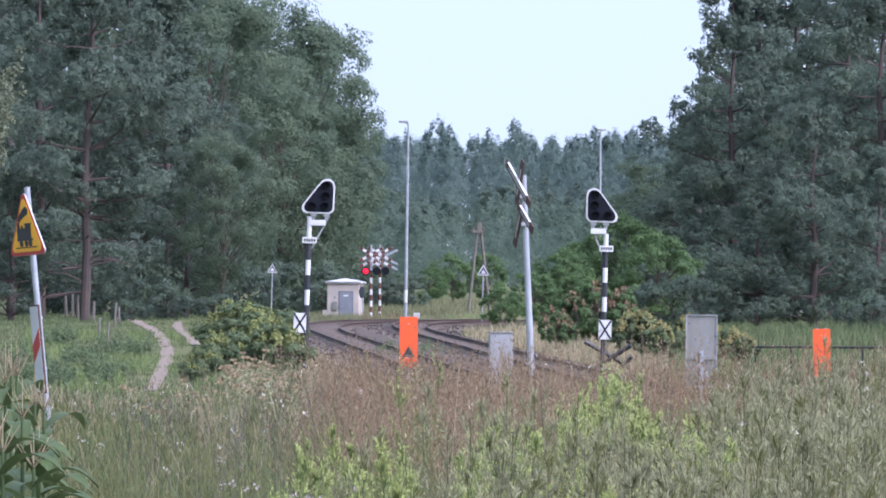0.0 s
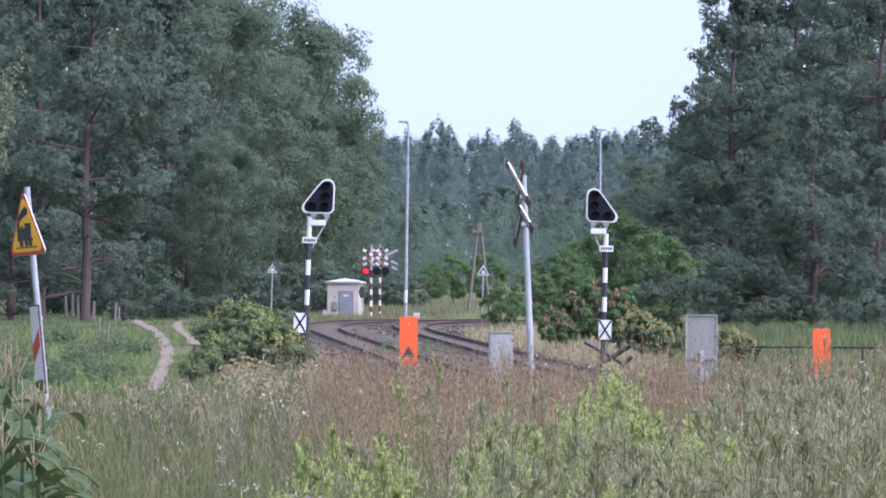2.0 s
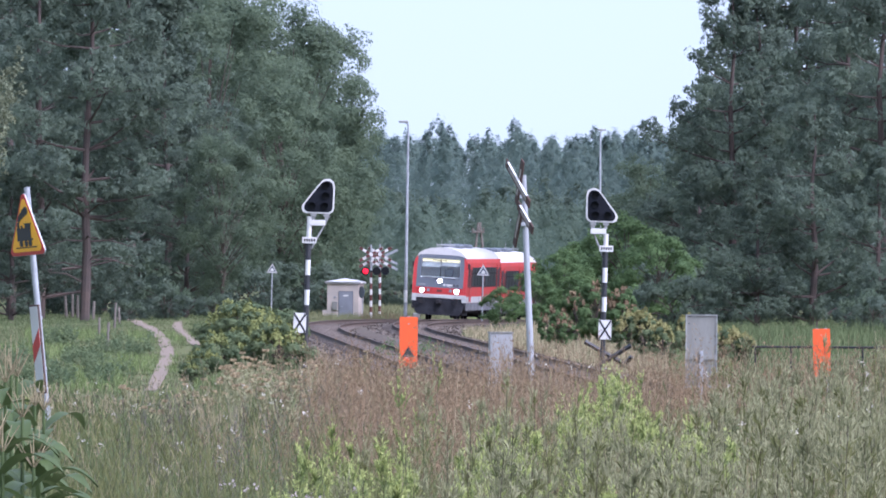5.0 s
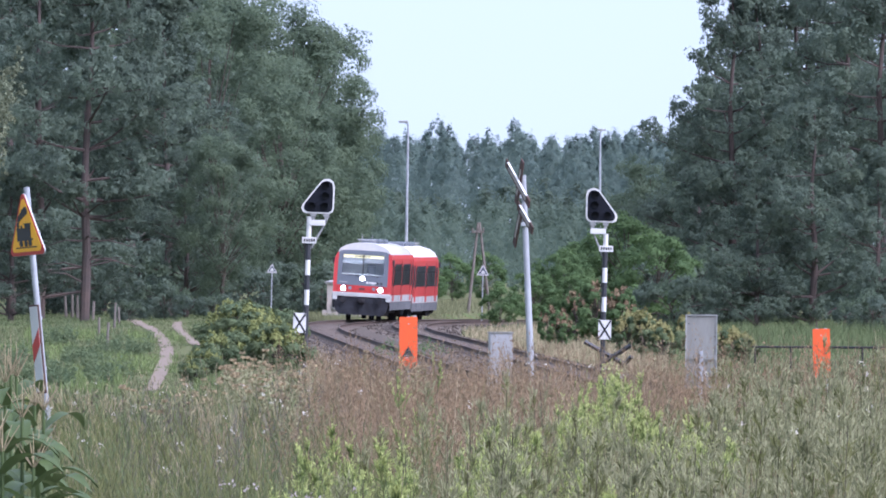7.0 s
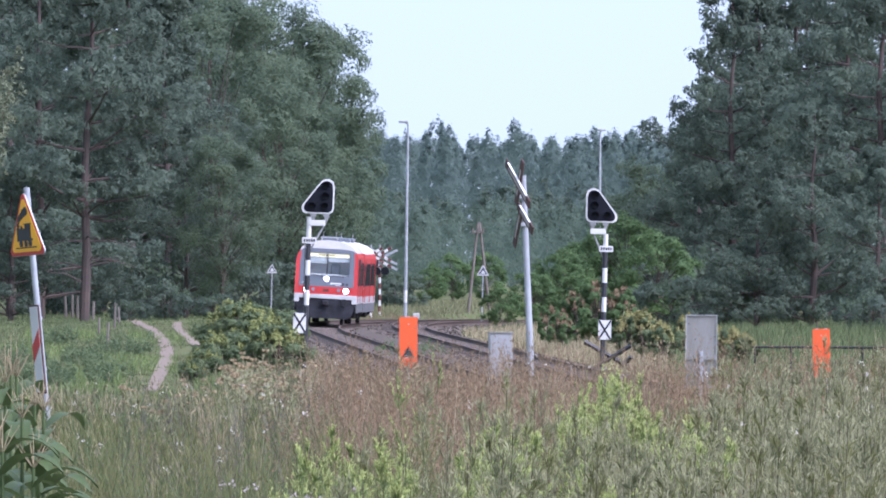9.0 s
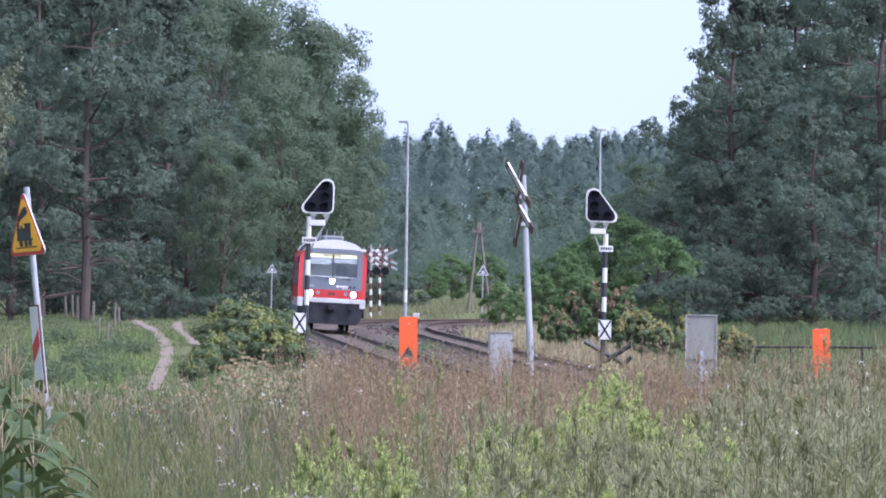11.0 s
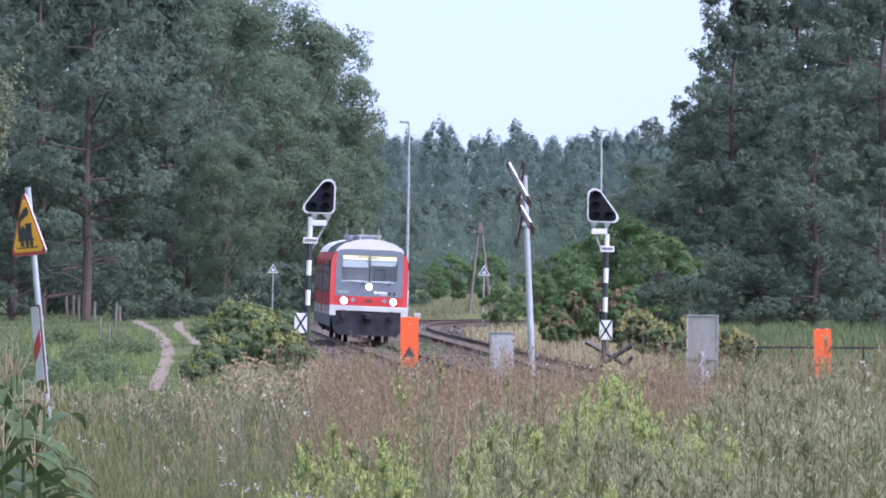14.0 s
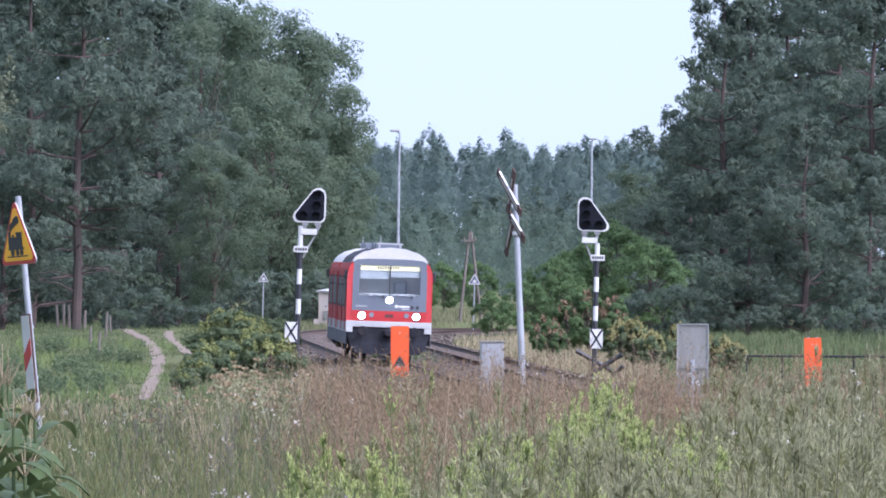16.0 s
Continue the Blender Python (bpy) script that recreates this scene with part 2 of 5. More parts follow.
def pine(height, spread, bare, mat, name, label, layers=14, per=24, size=0.11, tr=0.24, lean=0.0, dead=0):
    """A pine: a reddish trunk, uneven limbs, domed pads of needle tufts along them."""
    root = empty(name, Matrix(), label, "tree", "trees of the forest edge")
    bm = B()
    trunk_mesh(bm, height * 0.97, tr, lean)
    for i in range(dead):
        h, a, r = bare * rng.uniform(0.35, 1.05), rng.uniform(0, 6.283), rng.uniform(1.0, 3.0)
        limbs(bm, [(lean * height * (h / height) ** 2, 0, h)], [(math.cos(a) * r, math.sin(a) * r, h + rng.uniform(-0.5, 0.6))], 0.05, 0.015, sag=0.18)
    cents = []
    for i in range(layers):
        h = bare + (height - bare) * (i + rng.uniform(-0.2, 0.8)) / layers
        f = min(max((h - bare) / (height - bare), 0), 1)
        reach = spread * (0.72 + 0.4 * math.sin(math.pi * min(f + 0.2, 1))) * (1 - 0.72 * f ** 2.2)
        k = int(rng.integers(3, 5))
        for j in range(k):
            a = 6.283 * (j + rng.uniform(0, 0.9)) / k + i * 1.3
            r = reach * rng.uniform(0.4, 1.2)
            rise = rng.uniform(-0.1, 0.6)
            x0 = lean * height * (h / height) ** 2
            limbs(bm, [(x0, 0, h - 0.2)], [(x0 + math.cos(a) * r * 0.92, math.sin(a) * r * 0.92, h + r * rise)], 0.085 * (1.2 - f), 0.015, sag=-0.15)
            for q in range(int(7 + 6.6 * r)):
                t = 1.05 * rng.uniform(0.12, 1.0) ** 0.55
                sd = rng.normal() * 0.26 * r * (1.15 - 0.5 * t)
                dome = 1.0 - 0.8 * (sd / (0.5 * r + 0.3)) ** 2
                cents.append((x0 + math.cos(a) * r * t - math.sin(a) * sd, math.sin(a) * r * t + math.cos(a) * sd, h + r * rise * t + dome * rng.uniform(-0.15, 1.0)))
    for q in range(18):
        cents.append((lean * height + rng.normal() * 0.45, rng.normal() * 0.45, height + rng.uniform(-1.5, 0.25)))
    part("trunk", bm, M["bark_pine"], root, "reddish scaly trunk and limbs")
    cents = np.array(cents)
    way = outward(cents * np.array([1, 1, 0]), 0) * 0.5
    tufts(cents, per, 0.33, size, mat, root, "dark needles in loose tufts", flat=0.85, tall=2.3, up=0.6, crown=way)
    return root


def broadleaf(height, spread, bare, mat, name, label, lobes=120, per=22, size=0.145, tr=0.25, category="tree", group="trees of the forest edge"):
    """A broad tree or shrub: limbs, and a crown of rounded lobes, each made of small tufts of leaves."""
    root = empty(name, Matrix(), label, category, group)
    bm = B()
    trunk_mesh(bm, height * 0.75, tr)
    seed = rng.uniform(0, 90)
    R = spread * 0.26
    mids, cents, ways = [], [], []
    for i in range(lobes):
        p = rng.normal(size=3)
        p /= np.linalg.norm(p)
        lump = 0.85 + 0.22 * noise.noise(Vector(p * 1.7) + Vector((seed, 0, 0))) + 0.16 * noise.noise(Vector(p * 4.5) + Vector((0, seed, 0)))
        q = p * lump * (rng.uniform(0.35, 1.0) ** 0.35)
        h = (q[2] + 1) / 2
        wide = spread * (1.1 - 0.45 * max(h - 0.45, 0))
        c = np.array([q[0] * wide, q[1] * wide, max(bare + (height - bare) * h, R * 0.4)])
        mids.append(c)
        r = R * rng.uniform(0.55, 1.2)
        for k in range(13):
            w = rng.normal(size=3) + p * 0.9 + np.array([0, 0, 0.5])
            w /= np.linalg.norm(w)
            cents.append(c + w * r * rng.uniform(0.6, 1.0) * np.array([1.1, 1.1, 0.8]))
            ways.append(w)
    cents, ways = np.array(cents), np.array(ways)
    cents[:, 2] = np.maximum(cents[:, 2], R * 0.3)
    for c in mids[::max(lobes // 26, 1)]:
        limbs(bm, [(0, 0, max(c[2] * 0.55, 0.1))], [c * np.array([0.85, 0.85, 1])], tr * 0.3, 0.02, sag=0.15)
    part("trunk", bm, M["bark"], root, "grey brown trunk and limbs")
    tufts(cents, per, R * 0.42, size, mat, root, "dense leaves in rounded clumps", 0.8, 0.1, 1.2, crown=ways)
    return root


def plant(proto, spots, base=-0.32):
    """Stand copies of a tree on the ground: x, distance, turn, size."""
    first = True
    for x, d, turn, s in spots:
        z = float(ground_z(x, d)) if base is None else base
        m = pose(x, d, z, 0, 0, turn)
        ob = proto if first else copy_thing(proto, m)
        ob.matrix_basis = m
        ob.scale = (s, s, s * (1 + 0.08 * math.sin(turn)))
        first = False


def at(px, d):
    """Sideways metres of a bearing at a distance."""
    return (px - 784) / 34530 * d


# trees on the west side: pines, then broad-leaved trees by the level crossing
LPINE = "tall Scots pine with reddish trunk and dark needles"
LOAK = "tall broad-leaved tree with dense dark green crown"


def row(*rows):
    """Places for plant(): bearing, distance, turn, size."""
    return [(at(b, d), d, t, s) for b, d, t, s in rows]


pine_a = pine(19, 4.2, 4.6, M["pine"], "pine_tree", LPINE, lean=0.04, tr=0.22, dead=12)
plant(pine_a, row((150, 1000, 20, 1.05), (300, 1060, 130, 0.98), (-60, 1040, 250, 1.1), (1500, 940, 77, 0.94), (1610, 990, 200, 1.0), (1400, 1010, 310, 0.98), (1360, 990, 200, 0.96), (20, 1060, 100, 1.1)))
pine_b = pine(18, 4.6, 1.2, M["pine"], "pine_tree", LPINE, layers=15, dead=4)
plant(pine_b, row((70, 1030, 60, 1.12), (230, 1090, 10, 1.15), (1296, 950, 165, 0.86), (1560, 900, 160, 0.94), (1430, 1040, 280, 1.0), (1320, 1010, 100, 0.88), (-20, 1110, 33, 1.15), (1500, 1060, 220, 1.05), (1345, 1050, 300, 0.78), (140, 1150, 200, 1.2), (330, 1130, 75, 1.12)))
pine_c = pine(14, 4.8, 0.4, M["pine"], "pine_tree", "bushy pine with low limbs and dark needles", layers=11)
plant(pine_c, row((1235, 960, 0, 0.72), (1440, 890, 120, 0.7), (1238, 1010, 210, 0.74), (100, 1100, 300, 0.9), (1555, 870, 20, 0.55), (1340, 890, 250, 0.5), (330, 1045, 90, 0.6), (20, 1000, 150, 0.6)))
oak_a = broadleaf(19.5, 5.2, 1.0, M["leaf"], "oak_tree", LOAK)
plant(oak_a, row((372, 1110, 0, 1.0), (512, 1190, 90, 0.95), (548, 1225, 20, 0.91), (330, 1180, 200, 1.1), (466, 1150, 300, 0.90), (365, 1260, 30, 1.15), (500, 1270, 220, 0.92), (330, 1280, 60, 1.2), (395, 1040, 140, 0.5)))
oak_b = broadleaf(16, 4.4, 0.3, M["leaf"], "oak_tree", LOAK, lobes=95)
plant(oak_b, row((500, 1120, 10, 0.96), (555, 1215, 120, 0.84), (572, 1240, 20, 0.72), (392, 1200, 240, 1.22), (275, 1110, 70, 0.8), (545, 1140, 200, 0.62), (1150, 1070, 30, 0.62), (180, 1150, 260, 1.25), (60, 1160, 20, 1.3)))
bush = broadleaf(5.2, 2.6, 0.1, M["leaf_light"], "shrub", "light green hazel shrub beside the railway", lobes=42, per=22, size=0.115, tr=0.06, category="shrub", group="shrubs by the railway")
plant(bush, row((1000, 945, 0, 0.70), (945, 930, 100, 0.52), (885, 920, 200, 0.40), (1050, 955, 300, 0.88), (1110, 950, 50, 1.05), (800, 1290, 30, 0.68), (860, 1300, 160, 0.62), (760, 1280, 250, 0.5), (1020, 925, 120, 0.45), (1165, 930, 90, 0.8)))

# a birch with hanging twigs at the edge of the field
birch = empty("birch_tree", pose(at(-45, 900), 900, -0.32), "birch with pale hanging foliage", "tree")
bm = B()
trunk_mesh(bm, 15, 0.14)
hang = []
for i in range(46):
    a, r, h = rng.uniform(0, 6.283), rng.uniform(0.5, 2.5), rng.uniform(5.5, 15)
    if i % 4 == 0:
        limbs(bm, [(0, 0, h - 1)], [(r * math.cos(a), r * math.sin(a), h)], 0.05, 0.015)
    for j in range(14):
        hang.append((r * math.cos(a) + rng.normal() * 0.12, r * math.sin(a) + rng.normal() * 0.12, h - j * rng.uniform(0.12, 0.22)))
part("trunk", bm, M["bark"], birch, "slender pale trunk")
tufts(hang, 14, 0.2, 0.085, M["birch"], birch, "pale leaves on hanging twigs", 1.2, -0.8)


# the far forest: woods of young pines, too many to count
def far_wood(name, n, d0, d1, x0, x1, h0, h1, mat, label, size=0.18, whorls=24, per=32, ball=0.5, low=0.0):
    vs, fs, base = [], [], 0
    for i in range(n):
        d = d0 + (d1 - d0) * i / n
        x = at(rng.uniform(x0, x1), d)
        h = rng.uniform(h0, h1) + (rng.uniform(0.5, 1.6) if rng.uniform() < 0.16 else 0)
        f = low + (1 - low) * rng.uniform(0.0, 1, whorls) ** 0.7
        f[:4] = (1.0, 0.95, 0.9, 0.84)
        r = 2.8 * ((1 - f) / (1 - low)) ** 0.65 * rng.uniform(0.4, 1.1, whorls)
        a = rng.uniform(0, 6.283, whorls)
        c = np.stack([x + r * np.cos(a), d + r * np.sin(a), -0.3 + h * (0.12 + 0.88 * f)], -1)
        pts = (c[:, None] + rng.normal(size=(whorls, per, 3)) * ball * np.stack([1.0 - 0.75 * f, 1.0 - 0.75 * f, 0.5 + 0 * f], -1)[:, None, :]).reshape(-1, 3)
        way = pts - np.array([x, d, 0])
        way[:, 2] = 0.6
        v, q = sprays(pts, way / np.linalg.norm(way, axis=1)[:, None], size, 1.7, up=0.7, loose=0.22)
        vs.append(v)
        fs.append(q + base)
        base += len(v)
    return tagged(shell(name, np.concatenate(vs), np.concatenate(fs), mat), label, "forest", kind="stuff")


far_wood("far_forest", 300, 2000, 2240, 560, 1300, 12.8, 15.8, M["pine_far"], "far pine forest behind the crossing, haze put into its blue green", low=0.4)
# Darker low trees added to stand for the shade inside the far forest.
far_wood("forest_undergrowth", 130, 2000, 2100, 560, 1300, 7.5, 9.5, M["pine"], "low darker trees added for the shade inside the far forest", 0.3, 14, 22, 0.8)
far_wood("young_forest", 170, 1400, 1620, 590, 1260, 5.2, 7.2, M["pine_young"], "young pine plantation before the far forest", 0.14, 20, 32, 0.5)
# ---- more materials ----
M.update({
    "red": material("red_paint", (0.45, 0.034, 0.032), 0.38, scale=0.8, vary=0.15, bump=0.02, fine=20),
    "side_red": material("dusty_red_side", (0.36, 0.040, 0.036), 0.7, scale=0.8, vary=0.2, second=(0.29, 0.045, 0.04), bump=0.03, spec=0.12),
    "band_grey": material("dusty_window_band", (0.032, 0.034, 0.04), 0.8, scale=1.2, vary=0.2, bump=0.02, spec=0.1),
    "stripe_grey": material("dusty_pale_stripe", (0.36, 0.36, 0.36), 0.8, scale=1.0, vary=0.2, second=(0.27, 0.265, 0.26), bump=0.03, spec=0.1),
    "skirt": material("dark_grey_skirt", (0.034, 0.036, 0.044), 0.7, scale=2.5, vary=0.4, second=(0.018, 0.018, 0.022), bump=0.15, spec=0.2),
    "white_paint": material("white_paint", (0.58, 0.58, 0.565), 0.6, scale=2, vary=0.08, second=(0.47, 0.465, 0.45), bump=0.03),
    "grey_paint": material("grey_paint", (0.10, 0.115, 0.14), 0.5, scale=1.2, vary=0.1, bump=0.02),
    "pale_grey": material("pale_grey_paint", (0.27, 0.28, 0.28), 0.55, scale=1.2, vary=0.12, second=(0.24, 0.24, 0.24), bump=0.04),
    "roof": material("railcar_roof", (0.40, 0.40, 0.405), 0.65, scale=0.7, vary=0.15, second=(0.44, 0.42, 0.41), bump=0.05),
    "under": material("sooty_underframe", (0.018, 0.019, 0.024), 0.8, scale=2, vary=0.4, second=(0.03, 0.027, 0.028), bump=0.2, spec=0.15),
    "black": material("black_paint", (0.02, 0.021, 0.026), 0.5, scale=3, vary=0.2, bump=0.05),
    "board_black": material("signal_board_black", (0.010, 0.012, 0.018), 0.8, scale=3, vary=0.25, bump=0.08, spec=0.15),
    "dark_glass": material("dark_window_glass", (0.012, 0.013, 0.015), 0.45, scale=1, vary=0.1, bump=0, spec=0.06),
    "orange": material("orange_board", (0.68, 0.088, 0.012), 0.7, scale=2.5, vary=0.1, second=(0.58, 0.078, 0.012), bump=0.03),
    "yellow": material("yellow_sign_face", (0.85, 0.42, 0.01), 0.5, scale=3, vary=0.06, second=(0.78, 0.37, 0.012), bump=0.02),
    "sign_red": material("red_sign_border", (0.42, 0.045, 0.035), 0.6, scale=3, vary=0.1, bump=0.02),
    "rust_red": material("faded_brown_red", (0.12, 0.038, 0.034), 0.8, scale=4, vary=0.25, bump=0.05),
    "brown_board": material("weathered_brown_board", (0.085, 0.045, 0.038), 0.85, scale=5, vary=0.3, bump=0.05),
    "dull_white": material("weathered_dull_white", (0.40, 0.36, 0.33), 0.8, scale=6, vary=0.25, second=(0.26, 0.22, 0.20), bump=0.05),
    "dusty_white": material("dusty_white_paint", (0.46, 0.46, 0.45), 0.7, scale=2, vary=0.15, second=(0.36, 0.355, 0.35), bump=0.03),
    "side_skirt": material("dusty_side_skirt", (0.15, 0.155, 0.165), 0.8, scale=1.5, vary=0.3, second=(0.085, 0.085, 0.09), bump=0.05, spec=0.15),
    "zinc": material("galvanised_steel", (0.34, 0.36, 0.38), 0.5, 0.3, scale=3, vary=0.12, second=(0.27, 0.28, 0.30), bump=0.04),
    "board_grey": material("weathered_grey_sheet", (0.205, 0.205, 0.190), 0.7, 0.05, scale=2, vary=0.25, second=(0.165, 0.163, 0.150), bump=0.08, stretch=(3, 3, 0.6)),
    "plaster": material("rough_plaster", (0.44, 0.375, 0.33), 0.9, scale=1.2, vary=0.12, second=(0.37, 0.33, 0.30), bump=0.3, fine=20),
    "door_grey": material("grey_steel_door", (0.20, 0.21, 0.24), 0.5, scale=2, vary=0.15, bump=0.04),
    "concrete": material("concrete", (0.42, 0.41, 0.39), 0.9, scale=2, vary=0.2, bump=0.3),
    "old_wood": material("grey_weathered_wood", (0.15, 0.132, 0.115), 0.9, scale=3, vary=0.3, second=(0.12, 0.10, 0.085), bump=0.5, stretch=(4, 4, 0.6)),
    "head_lamp": glow("lit_headlamp", (1.0, 0.97, 0.88), 6.0),
    "red_lamp": glow("lit_red_lamp", (1.0, 0.012, 0.03), 0.55),
    "display": glow("lit_destination_display", (0.95, 0.83, 0.42), 0.26),
    "interior": material("cab_interior", (0.78, 0.82, 0.82), 0.8, scale=1.5, vary=0.3),
    "blind": material("pale_blind", (0.27, 0.29, 0.30), 0.8, scale=2, vary=0.08),
})
glass = bpy.data.materials.new("clear_glass")
glass.use_nodes = True
gb = glass.node_tree.nodes["Principled BSDF"]
gb.inputs["Base Color"].default_value, gb.inputs["Roughness"].default_value = (0.9, 0.95, 0.96, 1), 0.03
gb.inputs["Transmission Weight"].default_value, gb.inputs["IOR"].default_value = 1.0, 1.6
M["glass"] = glass

# ---- the railcar ----


def rake(bm):
    """The cab front leans back above the bumper."""
    for v in bm.verts:
        if v.co.y > -0.6:
            v.co.y -= 0.14 * max(0.0, v.co.z - 1.75)
    return bm


def rounded(x0, x1, z0, z1, r, n=4):
    """The outline of a plate with rounded corners."""
    out = []
    for cx, cz, a0 in ((x1 - r, z1 - r, 0), (x0 + r, z1 - r, 90), (x0 + r, z0 + r, 180), (x1 - r, z0 + r, 270)):
        for i in range(n + 1):
            a = radians(a0 + 90 * i / n)
            out.append((cx + r * math.cos(a), cz + r * math.sin(a)))
    return out


def disc(bm, x, y, z, r, depth=0.03, n=18):
    """A round plate that faces along y."""
    tube(bm, (x, y - depth, z), (x, y, z), r, r * 0.96, n)
    return bm


def extrude(bm, profile, y0, y1):
    a = [bm.verts.new((x, y0, z)) for x, z in profile]
    b = [bm.verts.new((x, y1, z)) for x, z in profile]
    for i in range(len(a) - 1):
        bm.faces.new((a[i], a[i + 1], b[i + 1], b[i]))
    return bm


LEN = 22.7
SIDE = [(1.42, 0.98), (1.425, 2.0), (1.42, 2.85), (1.39, 3.1), (1.31, 3.3)]
ROOF = [(1.31, 3.3), (1.18, 3.5), (0.92, 3.67), (0.5, 3.795), (0.0, 3.84), (-0.5, 3.795), (-0.92, 3.67), (-1.18, 3.5), (-1.31, 3.3)]


def railcar(label):
    car = empty("railcar", Matrix(), label, "train", "coupled railcars")
    body = B()
    for s in (1, -1):
        extrude(body, [(x * s, z) for x, z in SIDE], -LEN, 0)
    box(body, -1.40, 1.40, -LEN, -LEN + 0.06, 1.0, 3.3)
    box(body, -1.40, 1.40, -LEN, -0.7, 0.96, 1.04)
    rake(body)
    part("body", body, M["side_red"], car, "red painted steel body")
    rf = extrude(B(), ROOF, -LEN, -0.02)
    end = rf.faces.new([v for v in rf.verts if v.co.y < -LEN + 0.01])
    part("roof", rake(rf), M["roof"], car, "pale grey curved roof", smooth=True)
    # cab front: red posts, grey mask round the windscreen
    for s in (1, -1):
        m = B()
        slab(m, [(s * 1.425, 1.36), (s * 1.425, 2.85), (s * 1.38, 3.12), (s * 1.28, 3.32), (s * 1.22, 3.3), (s * 1.24, 1.36)], -0.05, 0.02)
        part("front_post", rake(m), M["red"], car, "bright red front post")
    m = B()
    slab(m, [(-1.24, 1.36), (1.24, 1.36), (1.24, 1.72), (-1.24, 1.72)], -0.05, 0.022)
    part("front_band", rake(m), M["red"], car, "bright red band between the lamps")
    g = B()
    slab(g, [(-1.24, 1.72), (1.24, 1.72), (1.24, 2.22), (-1.24, 2.22)], -0.05, 0.012)
    slab(g, [(-1.24, 2.22), (-1.02, 2.22), (-1.02, 3.24), (-1.24, 3.24)], -0.05, 0.012)
    slab(g, [(1.02, 2.22), (1.24, 2.22), (1.24, 3.24), (1.02, 3.24)], -0.05, 0.012)
    slab(g, [(-1.24, 3.24), (1.24, 3.24), (1.22, 3.34), (1.12, 3.41), (0.75, 3.45), (-0.75, 3.45), (-1.12, 3.41), (-1.22, 3.34)], -0.05, 0.012)
    mask = part("front_mask", rake(g), M["grey_paint"], car, "grey front mask around the windscreen")
    crown = B()
    slab(crown, [(-1.22, 3.345), (-1.12, 3.415), (-0.75, 3.455), (0.75, 3.455), (1.12, 3.415), (1.22, 3.345), (1.26, 3.36), (1.17, 3.51), (0.92, 3.675), (0.5, 3.80), (0, 3.845), (-0.5, 3.80), (-0.92, 3.675), (-1.17, 3.51), (-1.26, 3.36)], -0.05, 0.01)
    part("roof_brow", rake(crown), M["roof"], car, "pale grey roof brow")
    part("windscreen", rake(slab(B(), rounded(-1.03, 1.03, 2.215, 3.245, 0.05), -0.03, -0.01)), M["glass"], car, "wide windscreen glass").visible_shadow = False
    part("windscreen_bar", rake(box(B(), -0.025, 0.025, -0.03, 0.0, 2.22, 3.24)), M["black"], car)
    part("cab_back", box(B(), -1.2, 1.2, -1.6, -1.5, 1.3, 3.3), M["interior"], car, "dim cab wall behind the windscreen")
    part("desk", box(B(), -1.15, 1.15, -1.0, -0.35, 1.9, 2.3, 0.05), M["pale_grey"], car)
    part("seat", box(B(), -0.6, -0.15, -1.35, -1.15, 2.1, 2.75, 0.08), M["door_grey"], car)
    for x0, x1, z in ((0.05, 1.0, 2.78), (-1.0, -0.03, 2.86)):
        part("sun_blind", rake(box(B(), x0, x1, -0.14, -0.12, z, 3.06)), M["blind"], car, "pale roller blind")
    disp = part("destination_display", rake(box(B(), -0.98, 0.98, -0.12, -0.09, 3.08, 3.22)), M["display"], car, "yellow lit destination display")
    tx = B()
    for i in range(9):
        x = -0.3 + i * 0.085
        box(tx, x, x + 0.05, -0.088, -0.084, 3.11, 3.19)
    part("lettering", rake(tx), M["under"], disp)
    for x0 in (-0.75, 0.2):
        w = B()
        tube(w, (x0, 0.03, 2.2), (x0 + 0.75, -0.03, 2.27), 0.014, 0.01, 6)
        tube(w, (x0, 0.03, 2.16), (x0, 0.03, 2.24), 0.03, 0.03, 8)
        part("wiper", w, M["black"], car)
    part("headlamp", rake(disc(B(), 0.0, 0.03, 2.08, 0.108, 0.05)), M["head_lamp"], car, "lit top headlamp")
    for x in (-0.91, 0.91):
        lamp = part("headlamp_housing", rake(disc(B(), x, 0.03, 1.55, 0.165, 0.04)), M["under"], car)
        part("headlamp", rake(disc(B(), x, 0.05, 1.55, 0.12, 0.03)), M["head_lamp"], lamp, "lit round headlamp")
        part("tail_lamp", rake(disc(B(), x * 0.64, 0.035, 1.58, 0.085, 0.03)), M["door_grey"], car, "unlit tail lamp")
        part("door_camera", rake(disc(B(), -0.85 + 0.1 * x, 0.03, 1.86, 0.06, 0.03)), M["black"], car)
    part("emblem", rake(box(B(), -0.14, 0.14, 0.02, 0.028, 1.5, 1.62, 0.003)), M["rust_red"], car, "small red emblem plate")
    nb = B()
    for i in range(6):
        box(nb, 0.75 + i * 0.065, 0.795 + i * 0.065, 0.01, 0.016, 1.83, 1.9)
    part("number_plate", rake(nb), M["pale_grey"], car)
    lg = B()
    tube(lg, (-0.24, 0.0, 1.88), (-0.24, 0.018, 1.88), 0.06, 0.06, 12)
    box(lg, -0.68, -0.32, 0.01, 0.016, 1.85, 1.91)
    box(lg, -0.68, -0.42, 0.01, 0.016, 1.79, 1.81)
    part("operator_plate", rake(lg), M["white_paint"], car)
    st = box(B(), -1.43, 1.43, -0.06, 0.035, 1.17, 1.37, 0.02)
    for x in (-1.43, 1.2):
        box(st, x, x + 0.23, -0.06, 0.03, 0.98, 1.19, 0.02)
    part("front_stripe", st, M["dusty_white"], car, "white band under the lamps")
    # front skirt, plough, coupler
    sk = B()
